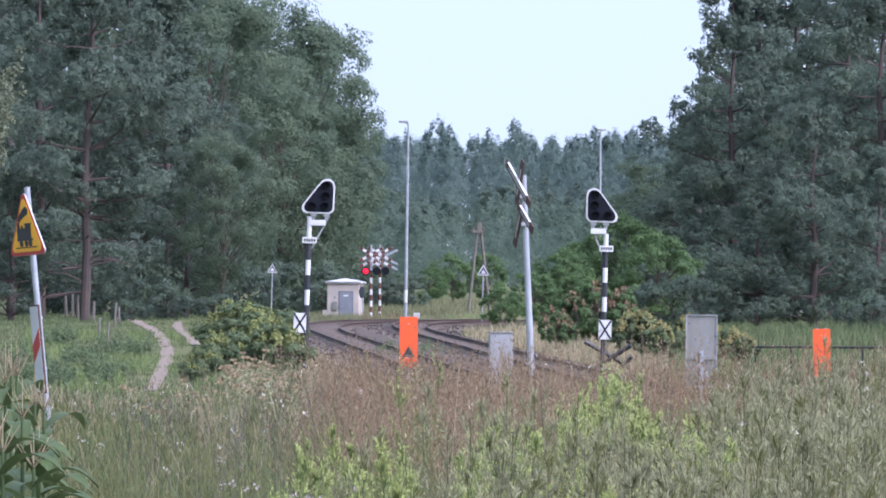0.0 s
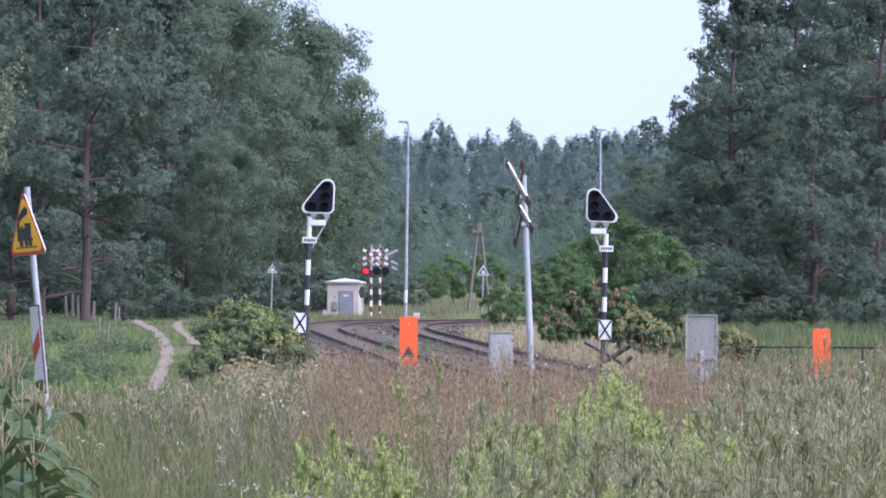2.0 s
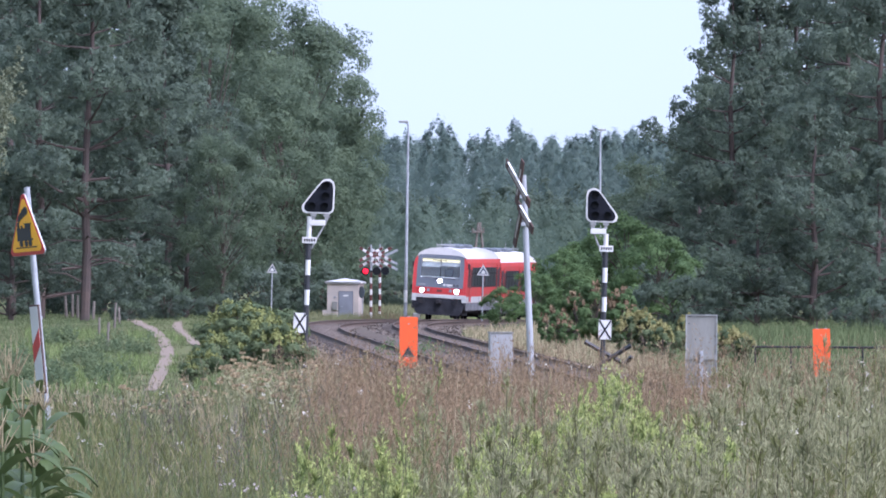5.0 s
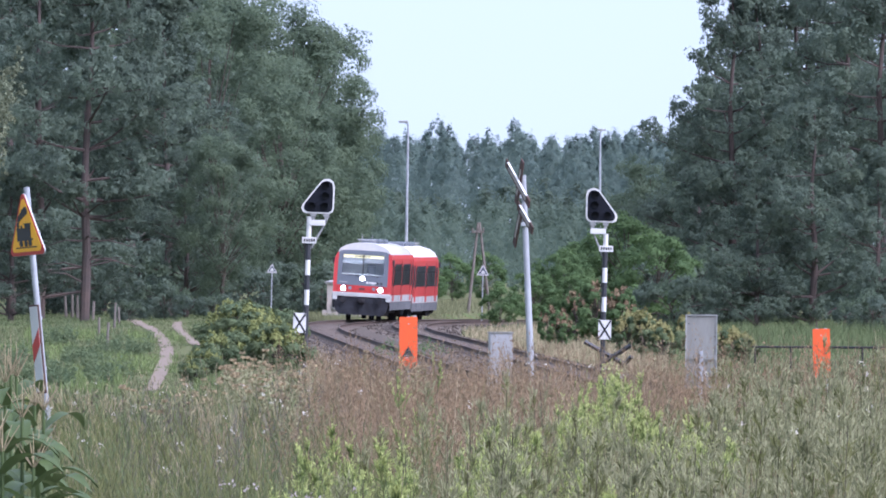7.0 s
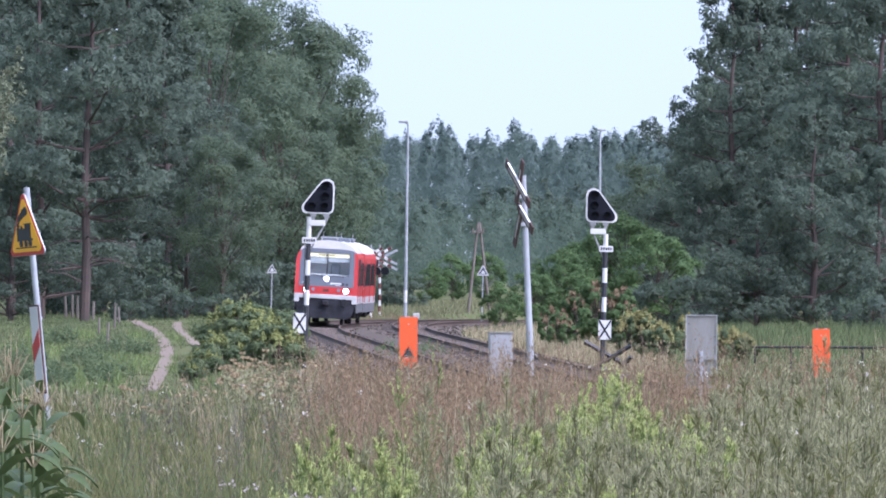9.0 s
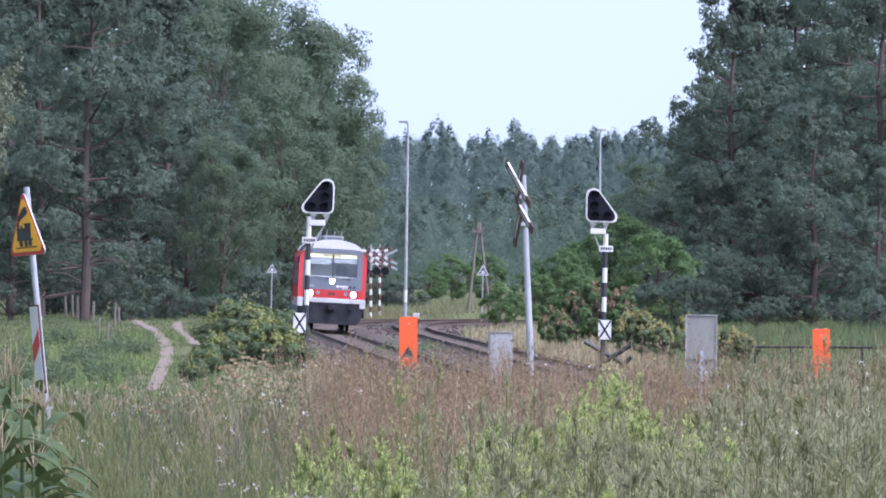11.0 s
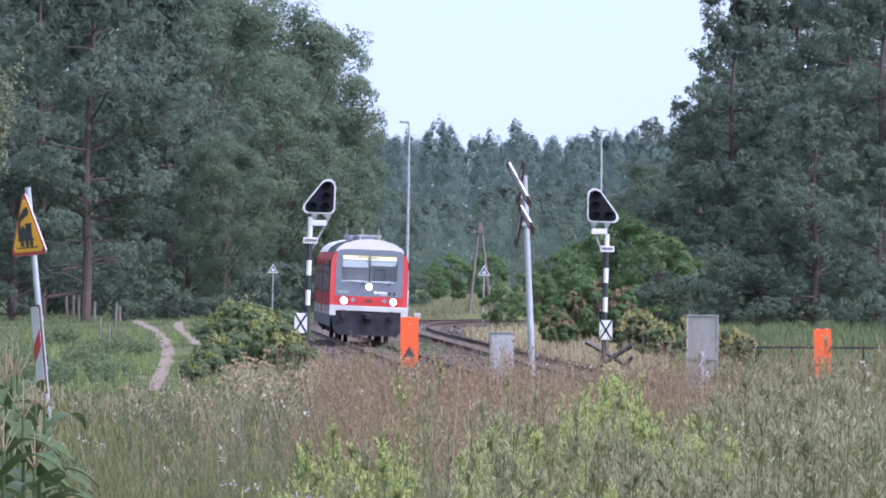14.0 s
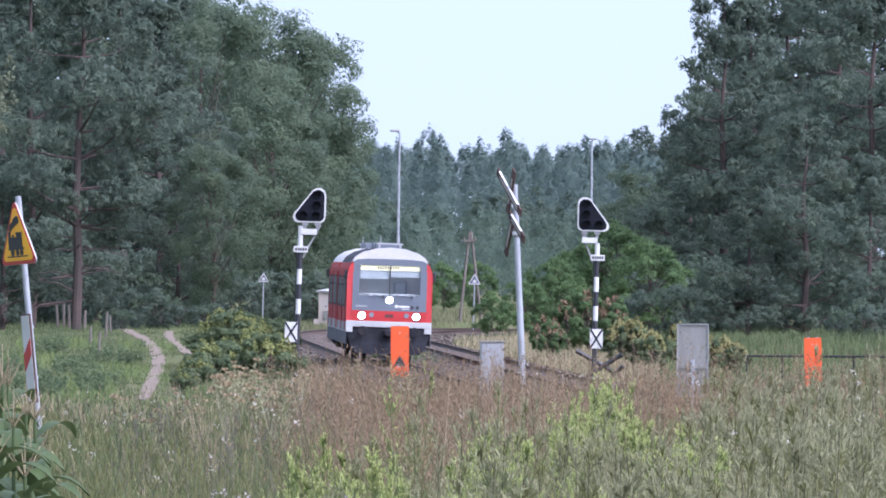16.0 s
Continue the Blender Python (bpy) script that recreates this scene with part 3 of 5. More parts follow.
    slab(sk, [(-1.4, 1.15), (1.4, 1.15), (1.36, 0.85), (1.24, 0.45), (1.05, 0.28), (-1.05, 0.28), (-1.24, 0.45), (-1.36, 0.85)], -0.35, -0.02, 0.03)
    part("front_skirt", sk, M["skirt"], car, "dark sooty front skirt")
    cp = box(B(), -0.16, 0.16, -0.1, 0.35, 0.86, 1.1, 0.03)
    tube(cp, (0, 0.3, 0.98), (0, 0.45, 0.98), 0.13, 0.1, 10)
    part("coupler", cp, M["under"], car)
    for x in (-0.87, 0.87):
        bf = tube(B(), (x, -0.05, 1.03), (x, 0.35, 1.03), 0.09, 0.09, 10)
        tube(bf, (x, 0.35, 1.03), (x, 0.4, 1.03), 0.17, 0.16, 14)
        part("buffer", bf, M["under"], car)
    for x in (-1.47, 1.47):
        part("mirror", box(B(), x - 0.05, x + 0.05, -0.35, -0.25, 2.75, 3.05, 0.02), M["black"], car)
    # sides
    for s in (1, -1):
        xo = 1.428 * s
        part("side_stripe", box(B(), min(xo, xo + 0.008 * s), max(xo, xo + 0.008 * s), -LEN + 0.1, -0.1, 1.0, 1.32), M["stripe_grey"], car, "pale band along the side")
        part("window_band", box(B(), min(xo, xo + 0.004 * s), max(xo, xo + 0.004 * s), -LEN + 0.3, -0.9, 1.82, 2.86), M["band_grey"], car, "grey band round the windows")
        for y0, y1 in ((-7.9, -0.12), (-14.8, -8.0), (-LEN + 0.1, -14.9)):
            part("skirt", box(B(), min(xo, xo - 0.04 * s), max(xo, xo - 0.04 * s), y0, y1, 0.58 if y0 < -14 or y1 > -1 else 0.5, 0.99, 0.01), M["side_skirt"], car, "grey side skirt")
        for y in (-3.4, -5.2, -7.0, -8.8, -12.6, -14.4, -16.2, -18.0):
            win = part("side_window", box(B(), min(xo, xo + 0.012 * s), max(xo, xo + 0.012 * s), y - 1.5, y, 1.88, 2.8, 0.004), M["dark_glass"], car, "dark side window")
            part("vent", box(B(), min(xo, xo + 0.018 * s), max(xo, xo + 0.018 * s), y - 1.4, y - 0.1, 2.52, 2.58), M["under"], win)
        for y in (-1.75, -10.4, -20.0):
            door = part("door", box(B(), min(xo, xo + 0.02 * s), max(xo, xo + 0.02 * s), y - 1.3, y, 1.05, 3.0, 0.008), M["side_red"], car, "red double-leaf passenger door")
            for k in (0.1, 0.72):
                part("pane", box(B(), min(xo, xo + 0.026 * s), max(xo, xo + 0.026 * s), y - k - 0.45, y - k, 1.75, 2.75, 0.003), M["dark_glass"], door)
    # roof fittings
    for y in (-1.6, -3.6):
        rr = B()
        for x in (-0.35, 0.35):
            tube(rr, (x, y, 3.78), (x, y, 3.96), 0.02, 0.02, 6)
        tube(rr, (-0.42, y, 3.96), (0.42, y, 3.96), 0.025, 0.025, 6)
        tube(rr, (0.3 if y < -2 else -0.3, y, 3.96), (0.3 if y < -2 else -0.3, y, 4.24), 0.02, 0.012, 6)
        part("antenna", rr, M["pale_grey"], car, "roof antenna on a low frame")
    for y0, y1 in ((-9.5, -6.0), (-15.0, -12.5)):
        part("roof_duct", box(B(), -0.45, 0.45, y0, y1, 3.78, 4.0, 0.06), M["grey_paint"], car, "low roof duct")
    # a darker strip along one side of the roof
    roof_strip = extrude(B(), [(x, z + 0.006) for x, z in ROOF[:4]], -LEN + 0.5, -1.5)
    part("soot_streak", rake(roof_strip), M["skirt"], car, "dark strip along one side of the roof")
    part("gangway", box(B(), -0.7, 0.7, -LEN - 0.26, -LEN + 0.02, 1.1, 3.2, 0.05), M["black"], car, "black rubber gangway")
    part("engine_pack", box(B(), -1.05, 1.05, -14.0, -6.3, 0.4, 0.97, 0.06), M["under"], car)
    for y in (-3.3, -LEN + 3.3):
        bg = box(B(), -1.15, 1.15, y - 1.6, y + 1.6, 0.28, 0.85, 0.05)
        bog = part("bogie", bg, M["under"], car, "sooty bogie frame")
        for dy in (-0.95, 0.95):
            wh = B()
            for x in (-0.75, 0.75):
                tube(wh, (x - 0.065, y + dy, 0.39), (x + 0.065, y + dy, 0.39), 0.39, 0.39, 20)
            tube(wh, (-0.75, y + dy, 0.39), (0.75, y + dy, 0.39), 0.08, 0.08, 8)
            part("wheelset", wh, M["under"], bog)
    return car


front_car = railcar("red and grey diesel railcar with lit headlamps")
rear_car = copy_thing(front_car, Matrix())
for ob in list(rear_car.children_recursive):
    if ob.name.startswith("soot_streak"):
        bpy.data.objects.remove(ob)
        continue
    # the coupled car: its lamps and display are dark
    if ob.data.materials[0] in (M["head_lamp"], M["display"]):
        ob.data = ob.data.copy()
        ob.data.materials[0] = M["under"]
        tagged(ob, "unlit lamp of the coupled car")
tagged(rear_car, "red and grey diesel railcar coupled behind, unlit")


def train_pose(t, back, turned=False):
    d = 1052 - 33.9 * (t - 4.2)
    u0 = float(np.interp(d, LINE[:, 1], np.arange(len(LINE)) * STEP)) + back
    a, b = on_line(u0 + 3.3), on_line(u0 + 19.4)
    w = Vector((a[0] - b[0], a[1] - b[1], 0)).normalized()
    if turned:
        p = Vector((b[0], b[1], float(grade(b[1])))) - w * 3.3
        return Matrix.Translation(p) @ Matrix.Rotation(math.atan2(w.x, -w.y), 4, "Z") @ Matrix.Rotation(b[3], 4, "Y")
    p = Vector((a[0], a[1], float(grade(a[1])))) + w * 3.3
    return Matrix.Translation(p) @ Matrix.Rotation(math.atan2(-w.x, w.y), 4, "Z") @ Matrix.Rotation(-a[3], 4, "Y")


# ---- signs, signals and buildings ----


def spot(px, s):
    """Sideways metres and distance for a bearing, where a metre spans s units."""
    return (px - 784) / s, 34530 / s


def arm(bm, cx, cz, length, width, angle, y0, y1):
    """A straight board in the x-z plane, turned by angle."""
    return box(bm, -length / 2, length / 2, y0, y1, -width / 2, width / 2, 0, pose(cx, 0, cz, 0, -angle, 0))


def warning_signal(px, s, mirror, base, lean, label, shift=0.0, board=(-0.39, 0.0)):
    """A road crossing warning signal: striped mast, bracket, four-lamp head with a white rim."""
    x, d = spot(px, s)
    f = -1 if mirror else 1
    root = empty("railway_signal", pose(x, d, base, 0, lean, 0), label, "railway signal", "crossing warning signals")
    top = 4.35 if mirror else 4.62
    z0 = -base
    bands = [(base, 0.9, "black"), (0.9, 1.5, "black"), (1.5, 1.77, "black"), (1.77, 2.24, "white_paint"), (2.24, 2.70, "black"), (2.70, 3.17, "white_paint"), (3.17, 3.68, "black"), (3.68, top - 0.1, "white_paint")]
    for a, b, k in bands:
        dz = -0.27 if mirror and a > 1 else 0
        e = -0.27 if mirror and b > 1.4 else 0
        part("mast_band", tube(B(), (0, 0, z0 + a + dz), (0, 0, z0 + b + e), 0.078, 0.078, 12), M[k], root, "white mast band" if k != "black" else "black mast band")
    part("foot", box(B(), -0.2, 0.2, -0.2, 0.2, -0.1, 0.03, 0.01), M["concrete"], root)
    zt = z0 + top
    pts = [(-0.12, 0.0), (0.62, 0.0), (0.72, 0.06), (0.755, 0.16), (0.76, 0.85), (0.72, 1.0), (0.6, 1.08), (0.47, 1.08), (0.36, 1.03), (0.27, 0.92), (-0.22, 0.28), (-0.26, 0.16), (-0.22, 0.05)]
    cx, cz = 0.36, 0.46
    rim = [(f * (cx + (a - cx) * 1.0) + shift, zt + b) for a, b in pts]
    face = [(f * (cx + (a - cx) * 0.88) + shift, zt + cz + (b - cz) * 0.90) for a, b in pts]
    if mirror:
        rim, face = rim[::-1], face[::-1]
    head = part("signal_head", slab(B(), rim, -0.12, -0.02), M["white_paint"], root, "white rim of the signal head")
    part("backboard", slab(B(), face, -0.135, -0.1), M["board_black"], head, "black triangular backboard")
    for a, b in ((0.48, 0.86), (0.48, 0.54), (0.06, 0.22), (0.46, 0.22)):
        a = f * a + shift
        lens = part("lens", disc(B(), a, -0.13, zt + b, 0.1, 0.05), M["dark_glass"], head, "unlit signal lens")
        hood = B()
        n = 9
        for i in range(n):
            t0, t1 = radians(180 * i / n), radians(180 * (i + 1) / n)
            v = [hood.verts.new((a + 0.125 * math.cos(t), y, zt + b + 0.125 * math.sin(t))) for t, y in ((t0, -0.13), (t1, -0.13), (t1, -0.32), (t0, -0.32))]
            hood.faces.new(v)
        part("hood", hood, M["black"], head)
    for a in (0.12, 0.52):
        br = B()
        box(br, f * a + shift - 0.09, f * a + shift + 0.09, -0.1, 0.02, zt - 0.1, zt + 0.02, 0.01)
        box(br, f * a + shift - 0.05, f * a + shift + 0.05, -0.07, 0.0, zt - 0.2, zt - 0.09, 0.01)
        part("head_bracket", br, M["pale_grey"], root, "pale grey bracket")
    arm_ = B()
    box(arm_, min(0, f * 0.5), max(0, f * 0.5), -0.09, 0.09, zt - 0.38, zt - 0.2, 0.02)
    part("bracket_arm", arm_, M["white_paint"], root, "white box arm")
    part("strut", tube(B(), (f * 0.62 + shift, 0.04, zt - 0.05), (f * 0.08, 0.04, zt - 1.1), 0.03, 0.03, 8), M["pale_grey"], root)
    part("cable", tube(B(), (-0.1, 0.0, z0 + 1.2), (-0.1, 0.0, zt - 0.9), 0.014, 0.014, 6), M["black"], root)
    plate = part("number_plate", box(B(), -0.2, 0.24, -0.11, -0.085, zt - 0.93, zt - 0.74, 0.004), M["white_paint"], root, "white number plate")
    bars = B()
    for i in range(5):
        box(bars, -0.15 + i * 0.075, -0.10 + i * 0.075, -0.115, -0.11, zt - 0.88, zt - 0.79)
    part("marks", bars, M["under"], plate)
    a, b = board
    zb = z0 + (0.9 if not mirror else 0.62)
    bd = part("cross_board", box(B(), a, b, -0.11, -0.09, zb, zb + 0.62, 0.004), M["white_paint"], root, "white board with a black cross")
    cr = B()
    for g in (-1, 1):
        arm(cr, (a + b) / 2, zb + 0.31, 0.70, 0.06, g * 58, -0.118, -0.11)
    part("cross", cr, M["black"], bd)
    return root


warning_signal(539, 57, False, -0.32, 1.9, "black and white striped crossing signal, unlit, beside a shrub")
warning_signal(1066, 55.5, True, -0.32, 1.6, "black and white striped crossing signal, unlit, with hanging cable", shift=0.1, board=(-0.16, 0.25))


def warning_sign():
    """A yellow triangle with a steam engine, a striped distance board below, on one leaning post."""
    root = empty("road_sign", pose(-4.607, 230, 1.1, 0, -5.2, 0), "yellow triangular train warning sign on a leaning grey post", "road sign")
    part("post", tube(B(), (0, 0, -0.1), (0, 0, 3.27), 0.036, 0.036, 12), M["zinc"], root, "galvanised steel post")
    turn = pose(0, 0, 0, 0, 0, -60)
    def tri(k, dz=0.0):
        w, h, r = 0.40 * k, 0.70 * k, 0.05
        out = []
        for cx, cz, a0 in ((-w + 0.04, 0.045, 150), (w - 0.04, 0.045, 270), (0, h - 0.02, 30)):
            for i in range(5):
                t = radians(a0 + 30 * i)
                out.append((cx + r * math.cos(t), 2.47 + dz + cz + r * math.sin(t)))
        return out
    def put(bm):
        bmesh.ops.transform(bm, matrix=turn, verts=bm.verts)
        return bm
    back = part("sign_back", put(slab(B(), tri(1.0), -0.06, -0.045)), M["zinc"], root, "bare metal rim")
    edge = part("sign_border", put(slab(B(), tri(0.985, 0.004), -0.066, -0.06)), M["sign_red"], root, "red border")
    part("sign_face", put(slab(B(), tri(0.84, 0.045), -0.071, -0.066)), M["yellow"], root, "yellow face")
    e = B()
    y0, y1 = -0.077, -0.071
    def rect(x0, x1, z0, z1):
        slab(e, [(x0, 2.47 + z0), (x1, 2.47 + z0), (x1, 2.47 + z1), (x0, 2.47 + z1)], y0, y1)
    rect(-0.25, 0.25, 0.085, 0.098)
    rect(-0.21, 0.17, 0.17, 0.195)
    rect(-0.20, 0.13, 0.195, 0.32)
    rect(0.0, 0.13, 0.30, 0.37)
    rect(-0.02, 0.15, 0.362, 0.376)
    rect(-0.185, -0.135, 0.31, 0.385)
    rect(-0.10, -0.06, 0.31, 0.35)
    for cx in (-0.12, 0.0, 0.1):
        tube(e, (cx, y0, 2.47 + 0.14), (cx, y1, 2.47 + 0.14), 0.04, 0.04, 14)
    for cx, cz, r in ((-0.14, 0.41, 0.025), (-0.115, 0.44, 0.035), (-0.07, 0.465, 0.042), (-0.01, 0.50, 0.05), (0.04, 0.52, 0.05)):
        tube(e, (cx, y0, 2.47 + cz), (cx, y1, 2.47 + cz), r, r, 14)
    part("engine_picture", put(e), M["black"], root, "black steam engine picture")
    bd = part("distance_board", put(box(B(), -0.10, 0.12, -0.06, -0.04, 0.83, 1.88, 0.004)), M["brown_board"], root, "dark rimmed distance board")
    part("board_face", put(box(B(), -0.082, 0.102, -0.066, -0.06, 0.85, 1.86)), M["white_paint"], bd)
    part("stripe", put(slab(B(), [(-0.082, 1.20), (0.102, 1.40), (0.102, 1.60), (-0.082, 1.40)], -0.072, -0.066)), M["sign_red"], bd, "one red slanting stripe")
    for z in (1.1, 1.7, 2.6, 2.9):
        part("clamp", tube(B(), (0, 0, z), (0, 0, z + 0.04), 0.045, 0.045, 12), M["zinc"], root)


warning_sign()


def crossbuck():
    """A St Andrew's cross for several tracks, seen nearly edge on."""
    x, d = spot(948, 130)
    root = empty("crossing_sign", pose(x, d, float(ground_z(x, d)), 0, -2.3, 0), "weathered white and brown crossing cross on a leaning pole", "road sign")
    zt = 4.62 - float(ground_z(x, d))
    part("pole", tube(B(), (0, 0, -0.1), (0, 0, zt), 0.052, 0.04, 14), M["zinc"], root, "tapered grey steel pole")
    zc = zt - 0.19
    along, front = Vector((0.309, -0.951, 0)), Vector((-0.951, -0.309, 0))

    def board(u0, z0, u1, z1, wide, thick, proud, trim=0.0):
        """A straight board of the cross, from one end to the other in its plane."""
        a = along * u0 + Vector((0, 0, z0))
        b = along * u1 + Vector((0, 0, z1))
        way = (b - a).normalized()
        side = front.cross(way)
        m = Matrix((way, side, front)).transposed().to_4x4()
        m.translation = (a + b) / 2 + front * proud
        ln = (b - a).length / 2 - trim
        return box(B(), -ln, ln, -wide / 2, wide / 2, -thick / 2, thick / 2, 0.003, m)
    for u0, z0, u1, z1, p, edge in ((-0.42, 0.19, 0.52, -0.40, 0.10, 1), (0.22, 0.20, -0.14, -0.38, 0.07, 0), (0.02, -0.40, 0.62, -0.76, 0.10, 1), (0.10, -0.42, -0.30, -0.95, 0.07, 0)):
        z0, z1 = zt + z0, zt + z1
        a = part("cross_arm", board(u0, z0, u1, z1, 0.12, 0.02, p), M["brown_board"], root, "faded brown red board")
        part("white_field", board(u0, z0, u1, z1, 0.05, 0.006, p + 0.013, 0.14), M["dull_white"], a)
        if edge:
            part("rim", board(u0 + 0.02, z0 + 0.06, u1 + 0.02, z1 + 0.06, 0.010, 0.03, p + 0.010, 0.12), M["white_paint"], a, "white folded edge")
    for dz in (0.12, 0.5):
        part("clamp", box(B(), -0.06, 0.06, -0.08, 0.06, zc - dz, zc - dz + 0.05, 0.005), M["zinc"], root)


crossbuck()


def orange_board(px, s, top, mark, lean):
    x, d = spot(px, s)
    z = float(ground_z(x, d))
    root = empty("marker_board", pose(x, d, z, 0, lean, 0), "orange rectangular railway board" + (" with black triangle" if mark else " in tall weeds"), "railway sign", "orange railway boards")
    h = top - z
    bd = part("board", slab(B(), rounded(-0.195, 0.195, h - 1.1, h, 0.015), -0.02, 0.0), M["orange"], root, "orange painted sheet")
    if mark:
        part("triangle", slab(B(), [(-0.13, h - 0.86), (0.13, h - 0.86), (0, h - 0.63)], -0.026, -0.02), M["black"], bd, "black triangle")
    for a in (-0.1, 0.1) if not mark else (0.0,):
        part("post", tube(B(), (a, 0.03, -0.1), (a, 0.03, h + 0.02), 0.03, 0.03, 10), M["zinc"], root)
    for dz in (0.15, 0.9):
        part("bolt", tube(B(), (0, -0.026, h - dz), (0, -0.02, h - dz), 0.015, 0.015, 8), M["zinc"], bd)


orange_board(722, 82, 2.10, True, 0.4)
orange_board(1457, 78, 1.75, False, -1.2)


def cabinet():
    x, d = spot(886, 86)
    z = float(ground_z(x, d))
    root = empty("relay_cabinet", pose(x, d, z, 0, 0, 4), "pale grey metal trackside relay cabinet", "cabinet")
    h = 1.87 - z
    part("plinth", box(B(), -0.27, 0.27, -0.18, 0.18, -0.1, h - 0.95, 0.02), M["concrete"], root, "concrete plinth")
    part("body", box(B(), -0.24, 0.24, -0.15, 0.15, h - 0.95, h - 0.03, 0.01), M["pale_grey"], root)
    part("door", box(B(), -0.21, 0.21, -0.165, -0.15, h - 0.9, h - 0.06, 0.006), M["pale_grey"], root)
    part("lid", box(B(), -0.26, 0.26, -0.18, 0.17, h - 0.03, h, 0.008), M["board_grey"], root)


cabinet()


def sign_back():
    x, d = 3.06, 232
    z = float(ground_z(x, d))
    root = empty("sign_panel", pose(x, d, z, 0, 0.5, 0), "back of a weathered grey sheet metal sign", "sign")
    h = 2.84 - z
    part("sheet", box(B(), -0.185, 0.185, -0.012, 0.0, h - 0.85, h, 0.002), M["board_grey"], root)
    fr = B()
    for a in (-0.188, 0.176):
        box(fr, a, a + 0.012, -0.03, 0.004, h - 0.86, h + 0.006)
    box(fr, -0.176, 0.176, -0.03, 0.004, h - 0.006, h + 0.006)
    box(fr, -0.176, 0.176, -0.03, 0.004, h - 0.86, h - 0.848)
    part("frame", fr, M["pale_grey"], root, "pale folded rim")
    part("crossbar", box(B(), -0.175, 0.175, -0.03, -0.012, h - 0.53, h - 0.48, 0.003), M["board_grey"], root)
    part("post", box(B(), -0.022, 0.022, -0.06, -0.03, -0.1, h - 0.42, 0.004), M["zinc"], root, "short channel post")
    for a, b in ((-0.15, 0.10), (-0.07, 0.29)):
        part("hole", tube(B(), (a, -0.0135, h - b), (a, -0.012, h - b), 0.008, 0.008, 8), M["black"], root)


sign_back()


def hut():
    x, d = spot(611, 33)
    root = empty("crossing_hut", pose(x, d, -0.53, 0, 0.6, -9), "small plastered crossing hut with grey door", "hut")
    part("wall", box(B(), -0.86, 0.86, -0.8, 0.8, 0, 2.05, 0.02), M["plaster"], root, "beige plastered walls")
    rf = B()
    box(rf, -0.98, 0.98, -0.92, 0.92, 2.05, 2.15, 0.015)
    r = bmesh.ops.create_cone(rf, cap_ends=True, segments=4, radius1=1.36, radius2=0.12, depth=0.17, matrix=pose(0, 0, 2.235, 0, 0, 45))
    part("roof", rf, M["roof"], root, "pale low pyramid roof")
    door = part("door", box(B(), -0.2, 0.52, -0.83, -0.79, 0.1, 1.6, 0.01), M["door_grey"], root, "grey steel door")
    part("door_frame", box(B(), -0.24, 0.56, -0.82, -0.78, 0.06, 1.64), M["grey_paint"], root)
    part("door_plate", box(B(), 0.02, 0.3, -0.838, -0.83, 1.36, 1.44), M["white_paint"], door)
    part("handle", tube(B(), (-0.1, -0.86, 0.8), (0.02, -0.86, 0.8), 0.02, 0.02, 6), M["zinc"], door)
    part("meter_box", box(B(), -0.58, -0.3, -0.9, -0.79, 0.62, 1.08, 0.02), M["board_grey"], root, "grey meter box")
    part("vent", box(B(), -0.5, -0.38, -0.83, -0.79, 1.25, 1.36, 0.01), M["door_grey"], root)
    part("plinth", box(B(), -1.12, -0.84, -0.75, 0.6, 0, 0.62, 0.03), M["plaster"], root)


hut()
x_, d_ = spot(642, 33)
rs = empty("round_sign", pose(x_, d_ - 2, -0.5, 0, 0, -62), "back of a round grey road sign on a post", "road sign")
part("post", tube(B(), (0, 0, 0), (0, 0, 1.85), 0.03, 0.03, 8), M["zinc"], rs)
part("plate", disc(B(), 0, -0.03, 1.55, 0.33, 0.02), M["grey_paint"], rs, "dull grey round plate")

FLAPS = []


